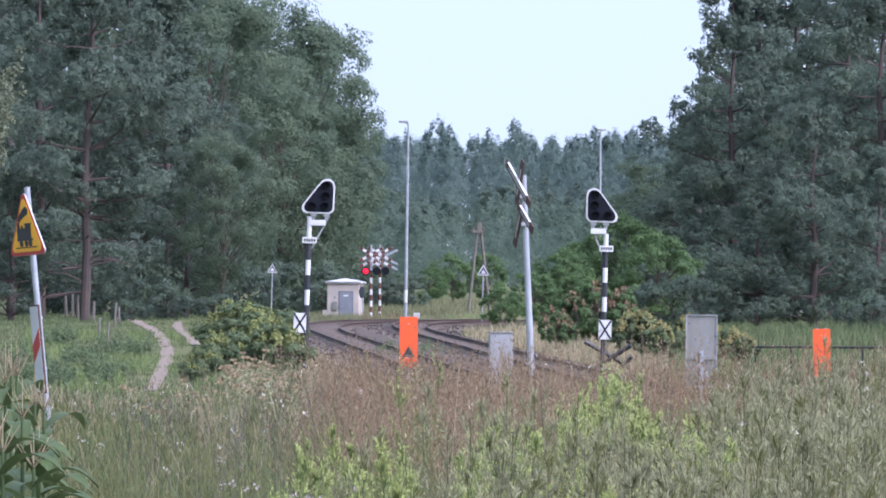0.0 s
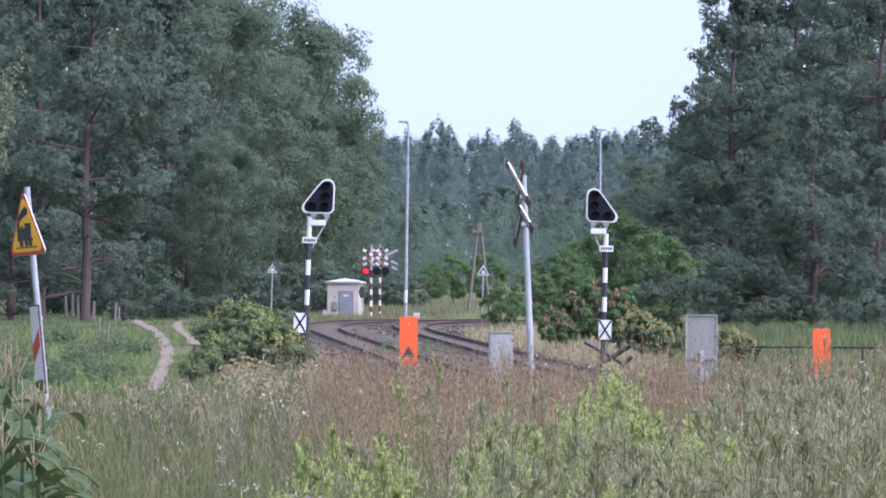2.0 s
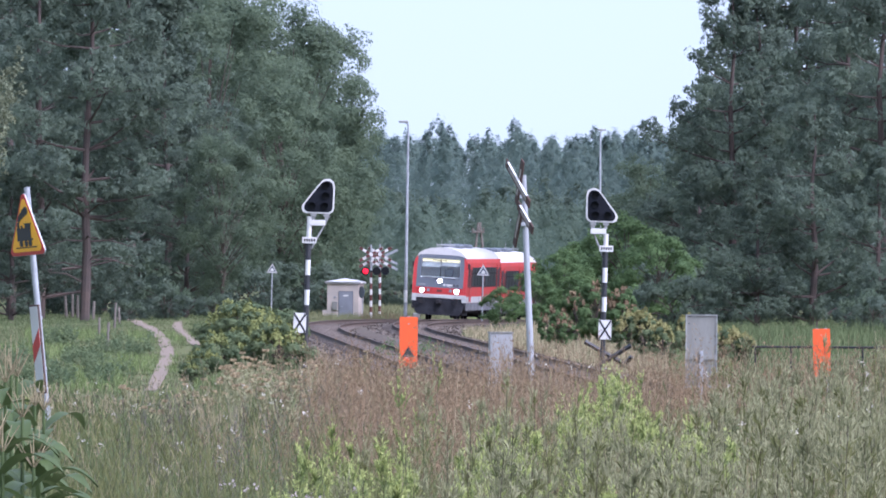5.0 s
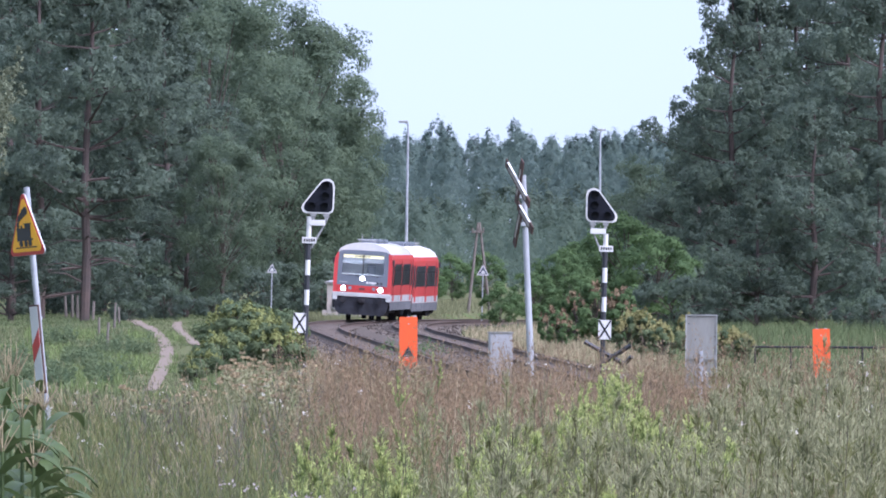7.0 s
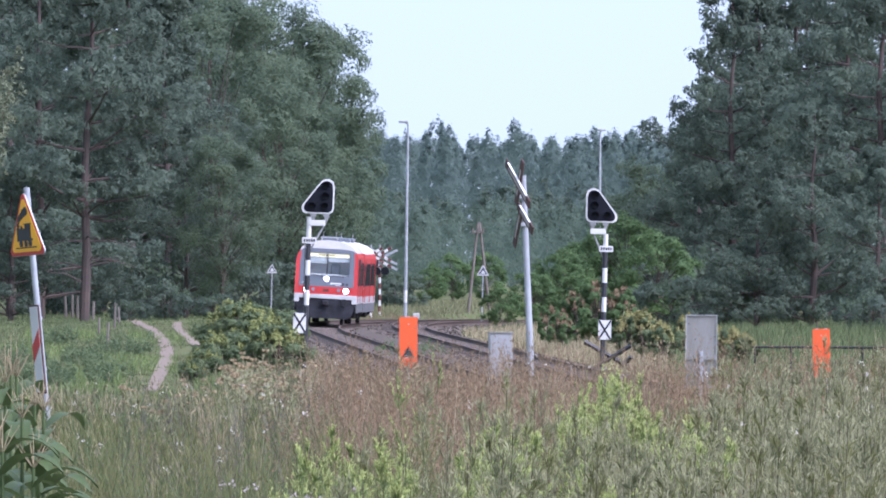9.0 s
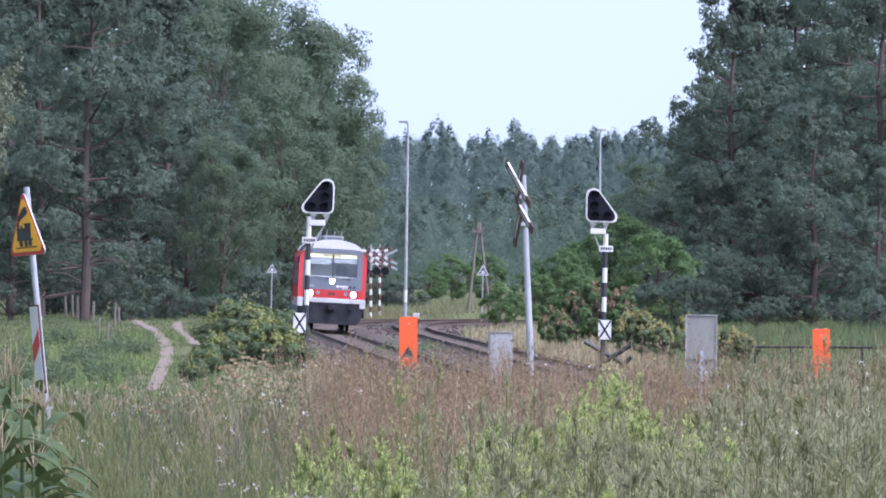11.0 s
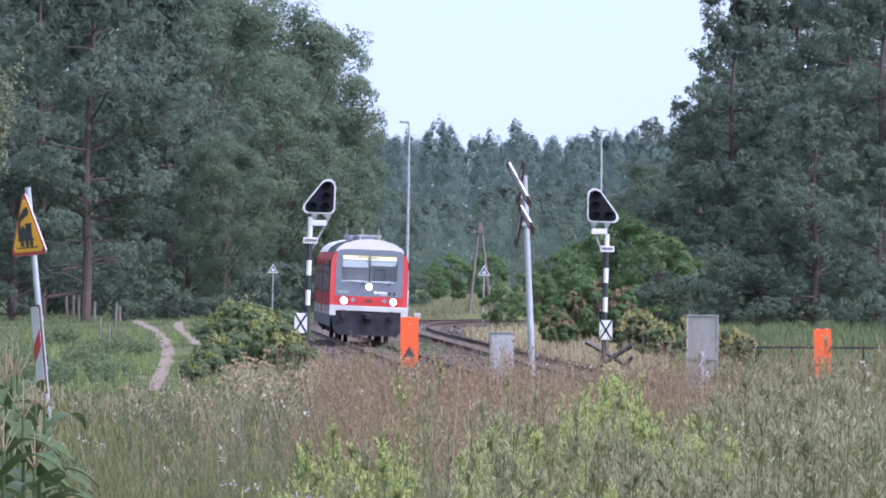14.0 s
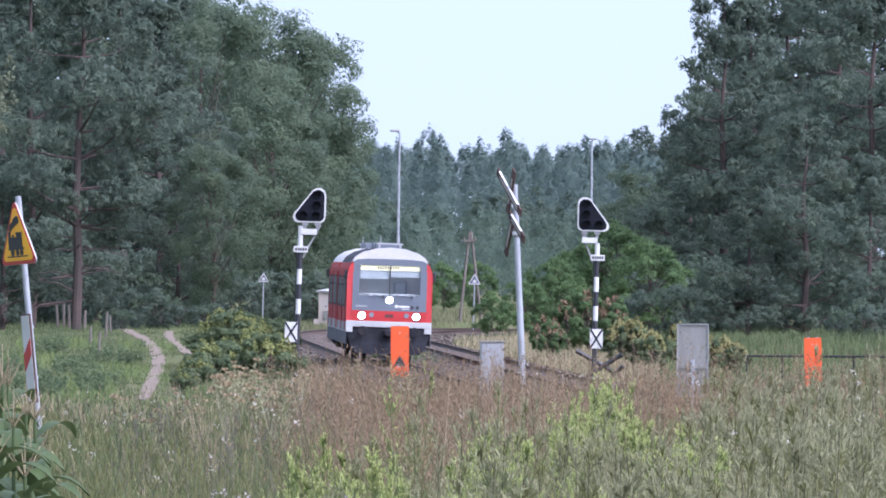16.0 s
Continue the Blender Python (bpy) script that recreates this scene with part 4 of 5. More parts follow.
def crossing_light(px, s, lamps, label, backs):
    """A level crossing light: banded post, double cross, round lamps under it."""
    x, d = spot(px, s)
    root = empty("crossing_light", pose(x, d, -0.34, 0, 0.3, 0), label, "traffic light", "level crossing lights")
    for i in range(8):
        a = i * 0.31
        part("post_band", tube(B(), (0, 0, a), (0, 0, a + 0.31), 0.075, 0.075, 10), M["white_paint" if i % 2 == 0 else "rust_red"], root, "white post band" if i % 2 == 0 else "red post band")
    part("post_top", tube(B(), (0, 0, 2.48), (0, 0, 3.95), 0.05, 0.05, 10), M["zinc"], root)
    for cz in (3.42, 2.98):
        for g in (-1, 1):
            if cz < 3.2:
                a = part("cross_arm", box(B(), 0, 0.72, -0.1 - 0.02 * (g > 0), -0.08 - 0.02 * (g > 0), -0.07, 0.07, 0, Matrix.Translation((0, 0, cz + 0.12)) @ pose(0, 0, 0, 0, 30, 0 if g > 0 else 180)), M["white_paint"], root, "white cross board")
                ends = ((0.5, 0.72), (0.12, 0.26))
                for e0, e1 in ends:
                    part("red_field", box(B(), e0, e1, -0.13 if g > 0 else 0.11, -0.12 if g > 0 else 0.08, -0.072, 0.072, 0, Matrix.Translation((0, 0, cz + 0.12)) @ pose(0, 0, 0, 0, 30, 0)) if g > 0 else
                         box(B(), -e1, -e0, -0.13, -0.1, -0.072, 0.072, 0, Matrix.Translation((0, 0, cz + 0.12)) @ pose(0, 0, 0, 0, -30, 0)), M["rust_red"], a)
            else:
                y = -0.1 - 0.02 * (g > 0)
                a = part("cross_arm", arm(B(), 0, cz, 1.44, 0.14, g * 30, y, y + 0.02), M["white_paint"], root, "white cross board")
                for e in (-0.61, 0.61, -0.2, 0.2):
                    part("red_field", arm(B(), e * math.cos(radians(30)), cz + g * e * 0.5, 0.2, 0.144, g * 30, y - 0.008, y - 0.002), M["rust_red"], a)
    for lx, lit in lamps:
        back = part("lamp_board", disc(B(), lx, -0.1, 2.52, 0.22, 0.04), M["board_black"], root, "round black lamp board")
        part("lens", tube(B(), (lx, -0.15, 2.52), (lx, -0.14, 2.52), 0.15, 0.15, 18), M["red_lamp"] if lit else M["dark_glass"], back, "red lamp lens" if lit else "unlit lens")
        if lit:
            # Added flap: the lens always glows, the flap covers it to make it blink.
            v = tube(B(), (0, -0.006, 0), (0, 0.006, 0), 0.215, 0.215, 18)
            fl = part("shutter", v, M["dark_glass"], root, "added dark flap that covers the lit lens to make it blink")
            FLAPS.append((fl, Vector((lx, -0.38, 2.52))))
        part("lamp_arm", box(B(), min(lx, 0), max(lx, 0) if lx else 0.05, -0.09, -0.04, 2.48, 2.56), M["black"], root)
    if backs:
        for cz in (3.5, 3.05, 2.75):
            part("cross_back", arm(B(), 0.62, cz, 0.75, 0.13, 25 if cz > 3.2 else -25, 0.06, 0.08), M["zinc"], root, "bare grey back of a cross board")
    return root


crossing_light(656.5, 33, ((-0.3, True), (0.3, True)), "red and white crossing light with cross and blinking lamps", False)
crossing_light(672, 32.6, ((0.3, False),), "red and white crossing light facing away, unlit", True)


def street_lamp(px, s, height, lean, arm_len):
    x, d = spot(px, s)
    root = empty("street_lamp", pose(x, d, -0.34, 0, lean, 0), "tall grey tapered steel street lamp, unlit", "street lamp", "street lamps at the crossing")
    part("pole", tube(B(), (0, 0, 0), (0, 0, height), 0.1, 0.055, 12), M["zinc"], root, "grey tapered pole")
    part("band", tube(B(), (0, 0, 0.85), (0, 0, 1.5), 0.101, 0.099, 12), M["white_paint"], root, "white painted band")
    part("arm", tube(B(), (0, 0, height), (arm_len, 0, height + 0.12), 0.04, 0.04, 8), M["zinc"], root)
    part("lantern", box(B(), arm_len - 0.32, arm_len + 0.2, -0.14, 0.14, height + 0.06, height + 0.2, 0.04), M["pale_grey"], root)


street_lamp(717.5, 33, 10.4, 0.9, -0.2)
street_lamp(1061, 29, 10.8, 0.3, 0.15)

x_, d_ = spot(848, 31)
up = empty("utility_pole", pose(x_, d_, -0.34), "old wooden A-shaped utility pole", "utility pole")
for bx, dy in ((-0.62, 0), (0.62, 0.4)):
    part("leg", tube(B(), (bx, dy, 0), (0.04 * (1 if bx > 0 else -1), 0.0, 5.2), 0.09, 0.07, 10), M["old_wood"], up, "grey weathered timber leg")
part("crossbar", box(B(), -0.42, 0.3, -0.14, -0.08, 4.6, 4.72, 0.01), M["old_wood"], up)
for a in (-0.36, 0.0, 0.26):
    part("insulator", tube(B(), (a, -0.11, 4.72), (a, -0.11, 4.9), 0.05, 0.03, 8), M["old_wood"], up)

for px, s, z0, w in ((480, 32, 2.38, 0.3), (853, 34.5, 2.36, 0.33)):
    x_, d_ = spot(px, s)
    ts = empty("triangular_sign", pose(x_, d_, -0.34, 0, 1.5, 0), "small white triangular road sign on thin post", "road sign", "triangular signs at the crossing")
    part("post", tube(B(), (0, 0, 0), (0, 0, z0 + 0.5), 0.035, 0.035, 8), M["zinc"], ts)
    part("plate", slab(B(), [(-w, z0), (w, z0), (0, z0 + 1.73 * w)], -0.06, -0.04), M["roof"], ts, "dull white triangular plate")
    part("field", slab(B(), [(-w * 0.7, z0 + 0.07), (w * 0.7, z0 + 0.07), (0, z0 + 1.4 * w)], -0.066, -0.06), M["grey_paint"], ts)
    part("picture", slab(B(), [(-w * 0.32, z0 + 0.1), (w * 0.32, z0 + 0.1), (w * 0.25, z0 + 0.2), (0, z0 + 0.27), (-w * 0.2, z0 + 0.2)], -0.072, -0.066), M["white_paint"], ts)

# steel bars crossed beside the signal
x_, d_ = spot(1082, 55)
hb = empty("steel_barrier", pose(x_, d_, -0.32), "black crossed steel bars lying in the weeds", "barrier")
for a, b in (((-0.85, 0, 0.84), (0.62, 0.1, 0.0)), ((0.62, -0.1, 0.72), (-0.5, 0.1, 0.0)), ((0.3, 0.1, 0.0), (0.66, -0.2, 0.36))):
    part("bar", tube(B(), a, b, 0.075, 0.075, 4), M["black"], hb)

# low pipe fence on the east side
pf = empty("pipe_fence", pose(0, 600, -0.32), "low dark steel pipe fence in the grass", "fence")
for i in range(7):
    part("post", tube(B(), (9.6 + i * 1.1, 0, 0), (9.6 + i * 1.1, 0, 0.84), 0.03, 0.03, 8), M["under"], pf)
part("rail", tube(B(), (9.5, 0, 0.82), (16.4, 0, 0.78), 0.035, 0.035, 8), M["under"], pf)

# wooden posts by the track through the field
for px, s, h in ((118, 33, 1.2), (129, 33, 1.35), (138, 33.5, 1.25), (152, 33, 1.45), (165, 34, 1.0), (203, 38, 1.25), (212, 36, 0.9), (190, 48, 1.1), (176, 42, 0.9)):
    x_, d_ = spot(px, s)
    fp = part("fence_post", tube(B(), (0, 0, 0), (0, 0, h), 0.09 if s < 36 else 0.055, 0.07 if s < 36 else 0.05, 7), M["old_wood"])
    fp.matrix_basis = pose(x_, d_, -0.33, 0, 3 * math.sin(px), 0)
    tagged(fp, "grey weathered wooden fence post in the grass", "fence post", "old fence posts")
x_, d_ = spot(737, 33)
mk = part("marker_stone", box(B(), -0.18, 0.18, -0.15, 0.15, 0, 0.3, 0.04), M["concrete"])
mk.matrix_basis = pose(x_, d_, -0.36)
tagged(mk, "small white concrete marker stone by the road", "marker stone")

# the sandy track with two ruts
RUTS = []


def rut(name, pts):
    """A worn strip: bearing, s and half width."""
    vs = []
    for i in range((len(pts) - 1) * 8 + 1):
        k = i / 8
        p = [np.interp(k, range(len(pts)), [q[j] for q in pts]) for j in range(3)]
        x, d = spot(p[0], p[1])
        j = 0.025 * math.sin(i * 0.7)
        vs += [(x - p[2] + j, d, float(ground_z(x, d)) + 0.03), (x + p[2] + j * 0.5, d, float(ground_z(x, d)) + 0.03)]
    RUTS.append(np.array(vs)[:, :2])
    fs = [(2 * i, 2 * i + 1, 2 * i + 3, 2 * i + 2) for i in range(len(vs) // 2 - 1)]
    tagged(shell(name, vs, fs, M["path"]), "sandy rut of a farm track through grass", "path", kind="structure")


rut("path", [(266, 66, 0.16), (280, 60, 0.2), (289, 55, 0.23), (296, 50, 0.24), (296, 46, 0.25), (287, 42, 0.25), (268, 38, 0.27), (240, 34.8, 0.3), (210, 33, 0.34)])
rut("path", [(352, 46, 0.18), (340, 43, 0.22), (324, 40, 0.22), (314, 37, 0.22), (316, 35, 0.2)])

# ---- weeds and grass ----
M.update({
    "dock": leafy("brown_seed_stalks", (0.235, 0.168, 0.108), (0.165, 0.128, 0.083), each=0.25, through_light=0.3, scale=4, stretch=(1, 0.3, 0.35)),
    "sorrel": leafy("reddish_sorrel_seeds", (0.245, 0.162, 0.098), (0.190, 0.135, 0.085), each=0.25, through_light=0.3, scale=3, stretch=(1, 0.3, 0.35)),
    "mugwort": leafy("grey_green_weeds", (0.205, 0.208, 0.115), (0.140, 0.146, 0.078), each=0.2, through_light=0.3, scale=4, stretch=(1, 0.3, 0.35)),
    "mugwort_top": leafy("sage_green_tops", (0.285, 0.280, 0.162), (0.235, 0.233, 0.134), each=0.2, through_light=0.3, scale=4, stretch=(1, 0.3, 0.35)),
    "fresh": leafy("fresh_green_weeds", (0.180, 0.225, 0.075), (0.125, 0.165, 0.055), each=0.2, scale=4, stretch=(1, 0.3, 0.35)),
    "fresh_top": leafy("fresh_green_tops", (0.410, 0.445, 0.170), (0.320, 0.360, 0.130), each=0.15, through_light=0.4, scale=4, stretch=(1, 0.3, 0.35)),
    "grass": leafy("green_grass", (0.128, 0.158, 0.074), (0.074, 0.098, 0.047), each=0.35, scale=3, stretch=(1, 0.2, 0.15)),
    "olive": leafy("olive_grass", (0.170, 0.172, 0.074), (0.112, 0.120, 0.050), each=0.3, through_light=0.35, scale=3, stretch=(1, 0.2, 0.15)),
    "dark_stem": leafy("dark_dead_stalks", (0.085, 0.070, 0.055), (0.062, 0.052, 0.042), each=0.2, scale=2),
    "straw": leafy("dry_grass", (0.34, 0.28, 0.180), (0.27, 0.23, 0.14), each=0.3),
    "flower": leafy("white_flowers", (0.58, 0.55, 0.47), (0.48, 0.42, 0.39), each=0.15),
    "corn": leafy("corn_leaves", (0.082, 0.116, 0.042), (0.056, 0.084, 0.032), each=0.3, rough=0.5),
})

M["corn"].node_tree.nodes["Principled BSDF"].inputs["Specular IOR Level"].default_value = 0.25


def herbs(name, x, d, h, mat, label, k=40, leaf=0.07, wide=0.22, low=0.25, up=1.0, spread=0.06, stems=3, category="weeds", jit=0.02, sway=0.17, short=0.7):
    """Weeds: some stems to each plant, with narrow leaves or seeds all along them."""
    n = len(x)
    X = np.repeat(x, stems) + rng.normal(size=n * stems) * spread
    D = np.repeat(d, stems) + rng.normal(size=n * stems) * spread
    H = np.repeat(h, stems) * rng.uniform(short, 1.06, n * stems)
    Z = ground_z(X, D)
    lean = rng.normal(size=(n * stems, 2)) * sway
    N = n * stems
    near = np.clip(D / 215, 0.45, 1.1)
    w = (0.0034 * near)
    a = rng.uniform(0, 3.14, N)
    o = np.stack([np.cos(a) * w, np.sin(a) * w, np.zeros(N)], -1)
    base = np.stack([X, D, Z], -1)
    tip = base + np.stack([lean[:, 0] * H, lean[:, 1] * H, H], -1)
    sv = np.stack([base - o, base + o, tip + o * 0.4, tip - o * 0.4], 1).reshape(-1, 3)
    kk = max(k // stems, 3)
    f = rng.uniform(low, 1.02, (N, kk))
    p = base[:, None] + (tip - base)[:, None] * f[..., None]
    p = p + rng.normal(size=p.shape) * jit * (1.3 - f)[..., None] * np.array([1, 1, 0.6])
    az = rng.uniform(0, 6.283, (N, kk))
    dirs = np.stack([np.cos(az), np.sin(az), up + rng.normal(size=(N, kk)) * 0.4], -1)
    dirs /= np.linalg.norm(dirs, axis=-1, keepdims=True)
    ln = (leaf * near[:, None] * (1.25 - 0.75 * f) * rng.uniform(0.6, 1.5, (N, kk)))[..., None]
    e = p + dirs * ln
    sd = np.cross(dirs, rng.normal(size=(N, kk, 3)))
    sd /= np.linalg.norm(sd, axis=-1, keepdims=True)
    mid = p + dirs * ln * 0.45
    hw = ln * wide * 0.5
    lv = np.stack([p, mid + sd * hw, e, mid - sd * hw], 2).reshape(-1, 3)
    v = np.concatenate([sv, lv])
    return tagged(shell(name, v, np.arange(len(v)).reshape(-1, 4), mat), label, category, kind="stuff")


def branching(name, x, d, h, mat, tipmat, label, nb=12, reach=0.5, slant=0.45, t_lo=0.15, kk=18, leaf=0.075, wide=0.24, tip_from=0.55, lean=0.06):
    """Bushy weeds: a dark stem, side branches that rise from it, narrow leaves and paler flowering ends."""
    n = len(x)
    base = np.stack([x, d, ground_z(x, d)], -1)
    way = np.stack([rng.normal(size=n) * lean, rng.normal(size=n) * lean, np.ones(n)], -1) * np.asarray(h)[:, None]
    t0 = np.concatenate([np.full((n, 1), 0.55), rng.uniform(t_lo, 0.88, (n, nb))], 1)
    az = rng.uniform(0, 6.283, t0.shape)
    sl = slant * rng.uniform(0.5, 1.3, t0.shape)
    sl[:, 0] = 0.03
    ln = np.asarray(h)[:, None] * (reach * (1 - t0) * rng.uniform(0.6, 1.1, t0.shape) + 0.05)
    ln[:, 0] = np.asarray(h) * 0.45
    p = base[:, None] + way[:, None] * t0[..., None]
    bd = np.stack([np.cos(az) * sl, np.sin(az) * sl, np.ones_like(az)], -1)
    bd /= np.linalg.norm(bd, axis=-1, keepdims=True)
    q = p + bd * ln[..., None]

    def sticks(a, b, w):
        o = np.zeros_like(a)
        o[..., 0] = w
        return np.stack([a - o, a + o, b + o * 0.5, b - o * 0.5], -2).reshape(-1, 3)
    sv = sticks(base, base + way * 0.9, 0.004)
    f = rng.uniform(0.15, 1.03, (*t0.shape, kk))
    c = p[..., None, :] + (q - p)[..., None, :] * f[..., None]
    dirs = bd[..., None, :] * 1.1 + rng.normal(size=c.shape) * 0.42
    dirs /= np.linalg.norm(dirs, axis=-1, keepdims=True)
    L = (leaf * rng.uniform(0.6, 1.4, f.shape) * (1.25 - 0.6 * f))[..., None]
    sd = np.cross(dirs, rng.normal(size=c.shape))
    sd /= np.linalg.norm(sd, axis=-1, keepdims=True)
    m = c + dirs * L * 0.5
    lv = np.stack([c, m + sd * L * wide * 0.5, c + dirs * L, m - sd * L * wide * 0.5], -2).reshape(-1, 3)
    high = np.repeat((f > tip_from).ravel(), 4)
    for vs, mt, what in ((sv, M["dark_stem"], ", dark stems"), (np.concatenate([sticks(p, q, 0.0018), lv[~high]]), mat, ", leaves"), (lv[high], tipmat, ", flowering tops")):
        tagged(shell(name, vs, np.arange(len(vs)).reshape(-1, 4), mt), label + what, "weeds", kind="stuff")


def field(n, d0, d1, pad=0.4):
    d = np.sqrt(rng.uniform(d0 ** 2, d1 ** 2, n))
    x = rng.uniform(-1, 1, n) * (0.0229 * d + pad)
    return x, d


def patch(x, d, f, seed, long=0.12):
    return np.array([noise.noise(Vector((a * f, b * f * long, seed))) for a, b in zip(x, d)])


# what stands in or behind the weeds: they are trodden down round it
CLEAR = [(-0.158, 421), (1.0, 401), (0.82, 262), (3.06, 232), (8.63, 442), (-4.6, 230)]


def trodden(x, d):
    k = np.ones(len(x))
    for cx, cd in CLEAR:
        k *= 1 - 0.06 * np.exp(-((x - cx * np.minimum(d / cd, 1)) / 0.3) ** 2) * smooth(150, 200, d)
    return k


fx, fd = field(3700, 104, 258)
nx2, nd2 = field(1500, 104, 165)
fx, fd = np.concatenate([fx, nx2]), np.concatenate([fd, nd2])
bear = 784 + fx / fd * 34530
base_h = np.interp(bear, [0, 300, 380, 560, 670, 722, 780, 1000, 1060, 1220, 1330, 1568], [0.84, 0.92, 1.16, 1.38, 1.40, 1.34, 1.44, 1.46, 1.40, 1.42, 1.48, 1.50])
hgt = base_h * rng.uniform(0.74, 1.04, len(fx)) * trodden(fx, fd)
deep = 430 + 34530 / fd * 1.45
# the weeds rise and fall in clumps
hgt += (0.5 * patch(fx, fd, 1.9, 21.0) + 0.3 * patch(fx, fd, 4.0, 31.0)) * np.interp(fd, [150, 258], [1.0, 0.3])
p1, p2, p3 = patch(fx, fd, 0.9, 1.0, 0.05), patch(fx, fd, 1.9, 7.0, 0.06), patch(fx, fd, 1.2, 13.0, 0.04)
low_edge = smooth(750, 800, deep + 0.14 * np.clip(bear - 800, 0, None))
score_mug = 0.12 + 0.62 * smooth(1150, 1270, bear) * smooth(620, 690, deep) + 0.62 * smooth(765, 815, deep) * smooth(760, 850, bear) + 0.5 * p1 + 0.25 * smooth(815, 850, deep) * smooth(500, 600, bear) + 0.2 * smooth(330, 400, bear) * smooth(620, 560, bear) * smooth(690, 730, deep)
score_fresh = -0.3 + 0.16 * smooth(780, 900, bear) * (1 - smooth(1180, 1300, bear)) * smooth(700, 760, deep) + 1.35 * p2
score_dock = 0.82 * smooth(430, 640, bear) * (1 - low_edge) + 0.45 * p3
score_olive = 0.34 + 0.3 * smooth(640, 420, bear) + 0.26 * smooth(745, 790, deep) * smooth(860, 720, bear) + 0.35 * p2 - 0.3 * p1
score_straw = 0.06 + 0.3 * smooth(640, 520, bear) * smooth(780, 650, deep) - 0.5 * p2 + 0.3 * p3
scores = np.stack([score_mug, score_fresh, score_dock, score_olive, score_straw]) + rng.normal(size=(5, len(fx))) * 0.10
pick = scores.argmax(0)
# the bushy weeds stand apart, with seeding stalks and grass between them
thin = (pick == 0) & (rng.uniform(0, 1, len(fx)) < 0.66)
pick[thin] = np.where(rng.uniform(0, 1, thin.sum()) < 0.5, 2, 3)
hgt[thin] *= 0.72
hgt[pick == 0] *= rng.uniform(0.78, 1.08, (pick == 0).sum())
hgt[pick == 1] *= 1.05
hgt[pick == 3] *= 0.85


def sel(i, a=0.0, b=1.0):
    k = (pick == i) & (share >= a) & (share < b)
    return fx[k], fd[k], hgt[k]


share = rng.uniform(0, 1, len(fx))
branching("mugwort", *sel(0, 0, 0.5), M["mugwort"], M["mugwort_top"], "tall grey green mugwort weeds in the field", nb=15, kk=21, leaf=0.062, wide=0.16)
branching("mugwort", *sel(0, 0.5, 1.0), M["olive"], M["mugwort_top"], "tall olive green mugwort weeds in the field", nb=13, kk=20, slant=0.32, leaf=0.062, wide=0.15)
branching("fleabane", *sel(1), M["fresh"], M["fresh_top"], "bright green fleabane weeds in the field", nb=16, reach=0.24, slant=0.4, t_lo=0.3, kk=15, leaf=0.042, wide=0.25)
herbs("dock", *sel(2, 0, 0.6), M["dock"], "brown seeding dock and grass stalks", k=56, leaf=0.085, wide=0.17, low=0.4, up=1.3, stems=4, jit=0.06, spread=0.12, sway=0.24)
herbs("sorrel", *sel(2, 0.6, 1.0), M["sorrel"], "reddish seeding sorrel stalks", k=60, leaf=0.06, wide=0.3, low=0.5, up=1.0, stems=5, jit=0.05, spread=0.1, sway=0.2)
herbs("meadow_grass", *sel(3, 0, 0.4), M["grass"], "green meadow grass among the weeds", k=36, leaf=0.22, wide=0.06, low=0.0, up=2.0, stems=4)
herbs("meadow_grass", *sel(3, 0.4, 1.0), M["olive"], "olive green meadow grass among the weeds", k=44, leaf=0.18, wide=0.08, low=0.0, up=2.2, stems=5)
herbs("dry_grass", *sel(4), M["straw"], "dry straw coloured grass", k=30, leaf=0.16, wide=0.05, low=0.2, up=2.4, stems=4)

# clumps of bright fleabane, taller than the rest
cx_, cd_, ch_ = [], [], []
for b, d, n, h in ((1068, 163, 26, 1.45), (1040, 160, 12, 1.4), (1010, 152, 12, 1.25), (960, 146, 12, 1.2), (1108, 158, 12, 1.4), (1150, 155, 8, 1.3), (868, 122, 20, 1.3), (845, 119, 12, 1.1), (880, 140, 8, 1.3),
                   (560, 134, 10, 1.25), (640, 122, 8, 1.2), (685, 128, 7, 1.35), (480, 122, 8, 1.0), (1195, 140, 12, 1.3), (1225, 133, 12, 1.25), (1180, 122, 12, 1.1), (1010, 128, 8, 1.2), (1100, 118, 8, 1.1), (740, 120, 8, 1.15), (930, 130, 8, 1.2)):
    cx_.append((b - 784) / 34530 * d + rng.normal(size=n) * 0.11)
    cd_.append(d + rng.normal(size=n) * 2.0)
    ch_.append(h * rng.uniform(0.76, 1.06, n))
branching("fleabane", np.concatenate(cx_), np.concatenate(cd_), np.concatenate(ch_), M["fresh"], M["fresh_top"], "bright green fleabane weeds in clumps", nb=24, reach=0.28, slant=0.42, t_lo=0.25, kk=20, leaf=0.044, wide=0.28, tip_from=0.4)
qx, qd = field(420, 106, 256)
qh = np.interp(784 + qx / qd * 34530, [0, 300, 560, 1250, 1568], [0.9, 1.0, 1.2, 1.25, 1.5]) * rng.uniform(0.8, 1.12, len(qx)) * trodden(qx, qd)
herbs("dead_stalks", qx, qd, qh, M["dark_stem"], "dark dead weed stalks", k=10, leaf=0.07, wide=0.2, low=0.4, up=1.6, stems=1, jit=0.0, sway=0.1)
qx, qd = field(520, 106, 256)
qh = np.interp(784 + qx / qd * 34530, [0, 300, 560, 1250, 1568], [0.95, 1.0, 1.2, 1.2, 1.3]) * rng.uniform(0.7, 1.1, len(qx)) * trodden(qx, qd)
herbs("straw_stalks", qx, qd, qh, M["straw"], "pale dry grass stalks leaning among the weeds", k=9, leaf=0.10, wide=0.16, low=0.7, up=1.4, stems=2, jit=0.0, sway=0.3)

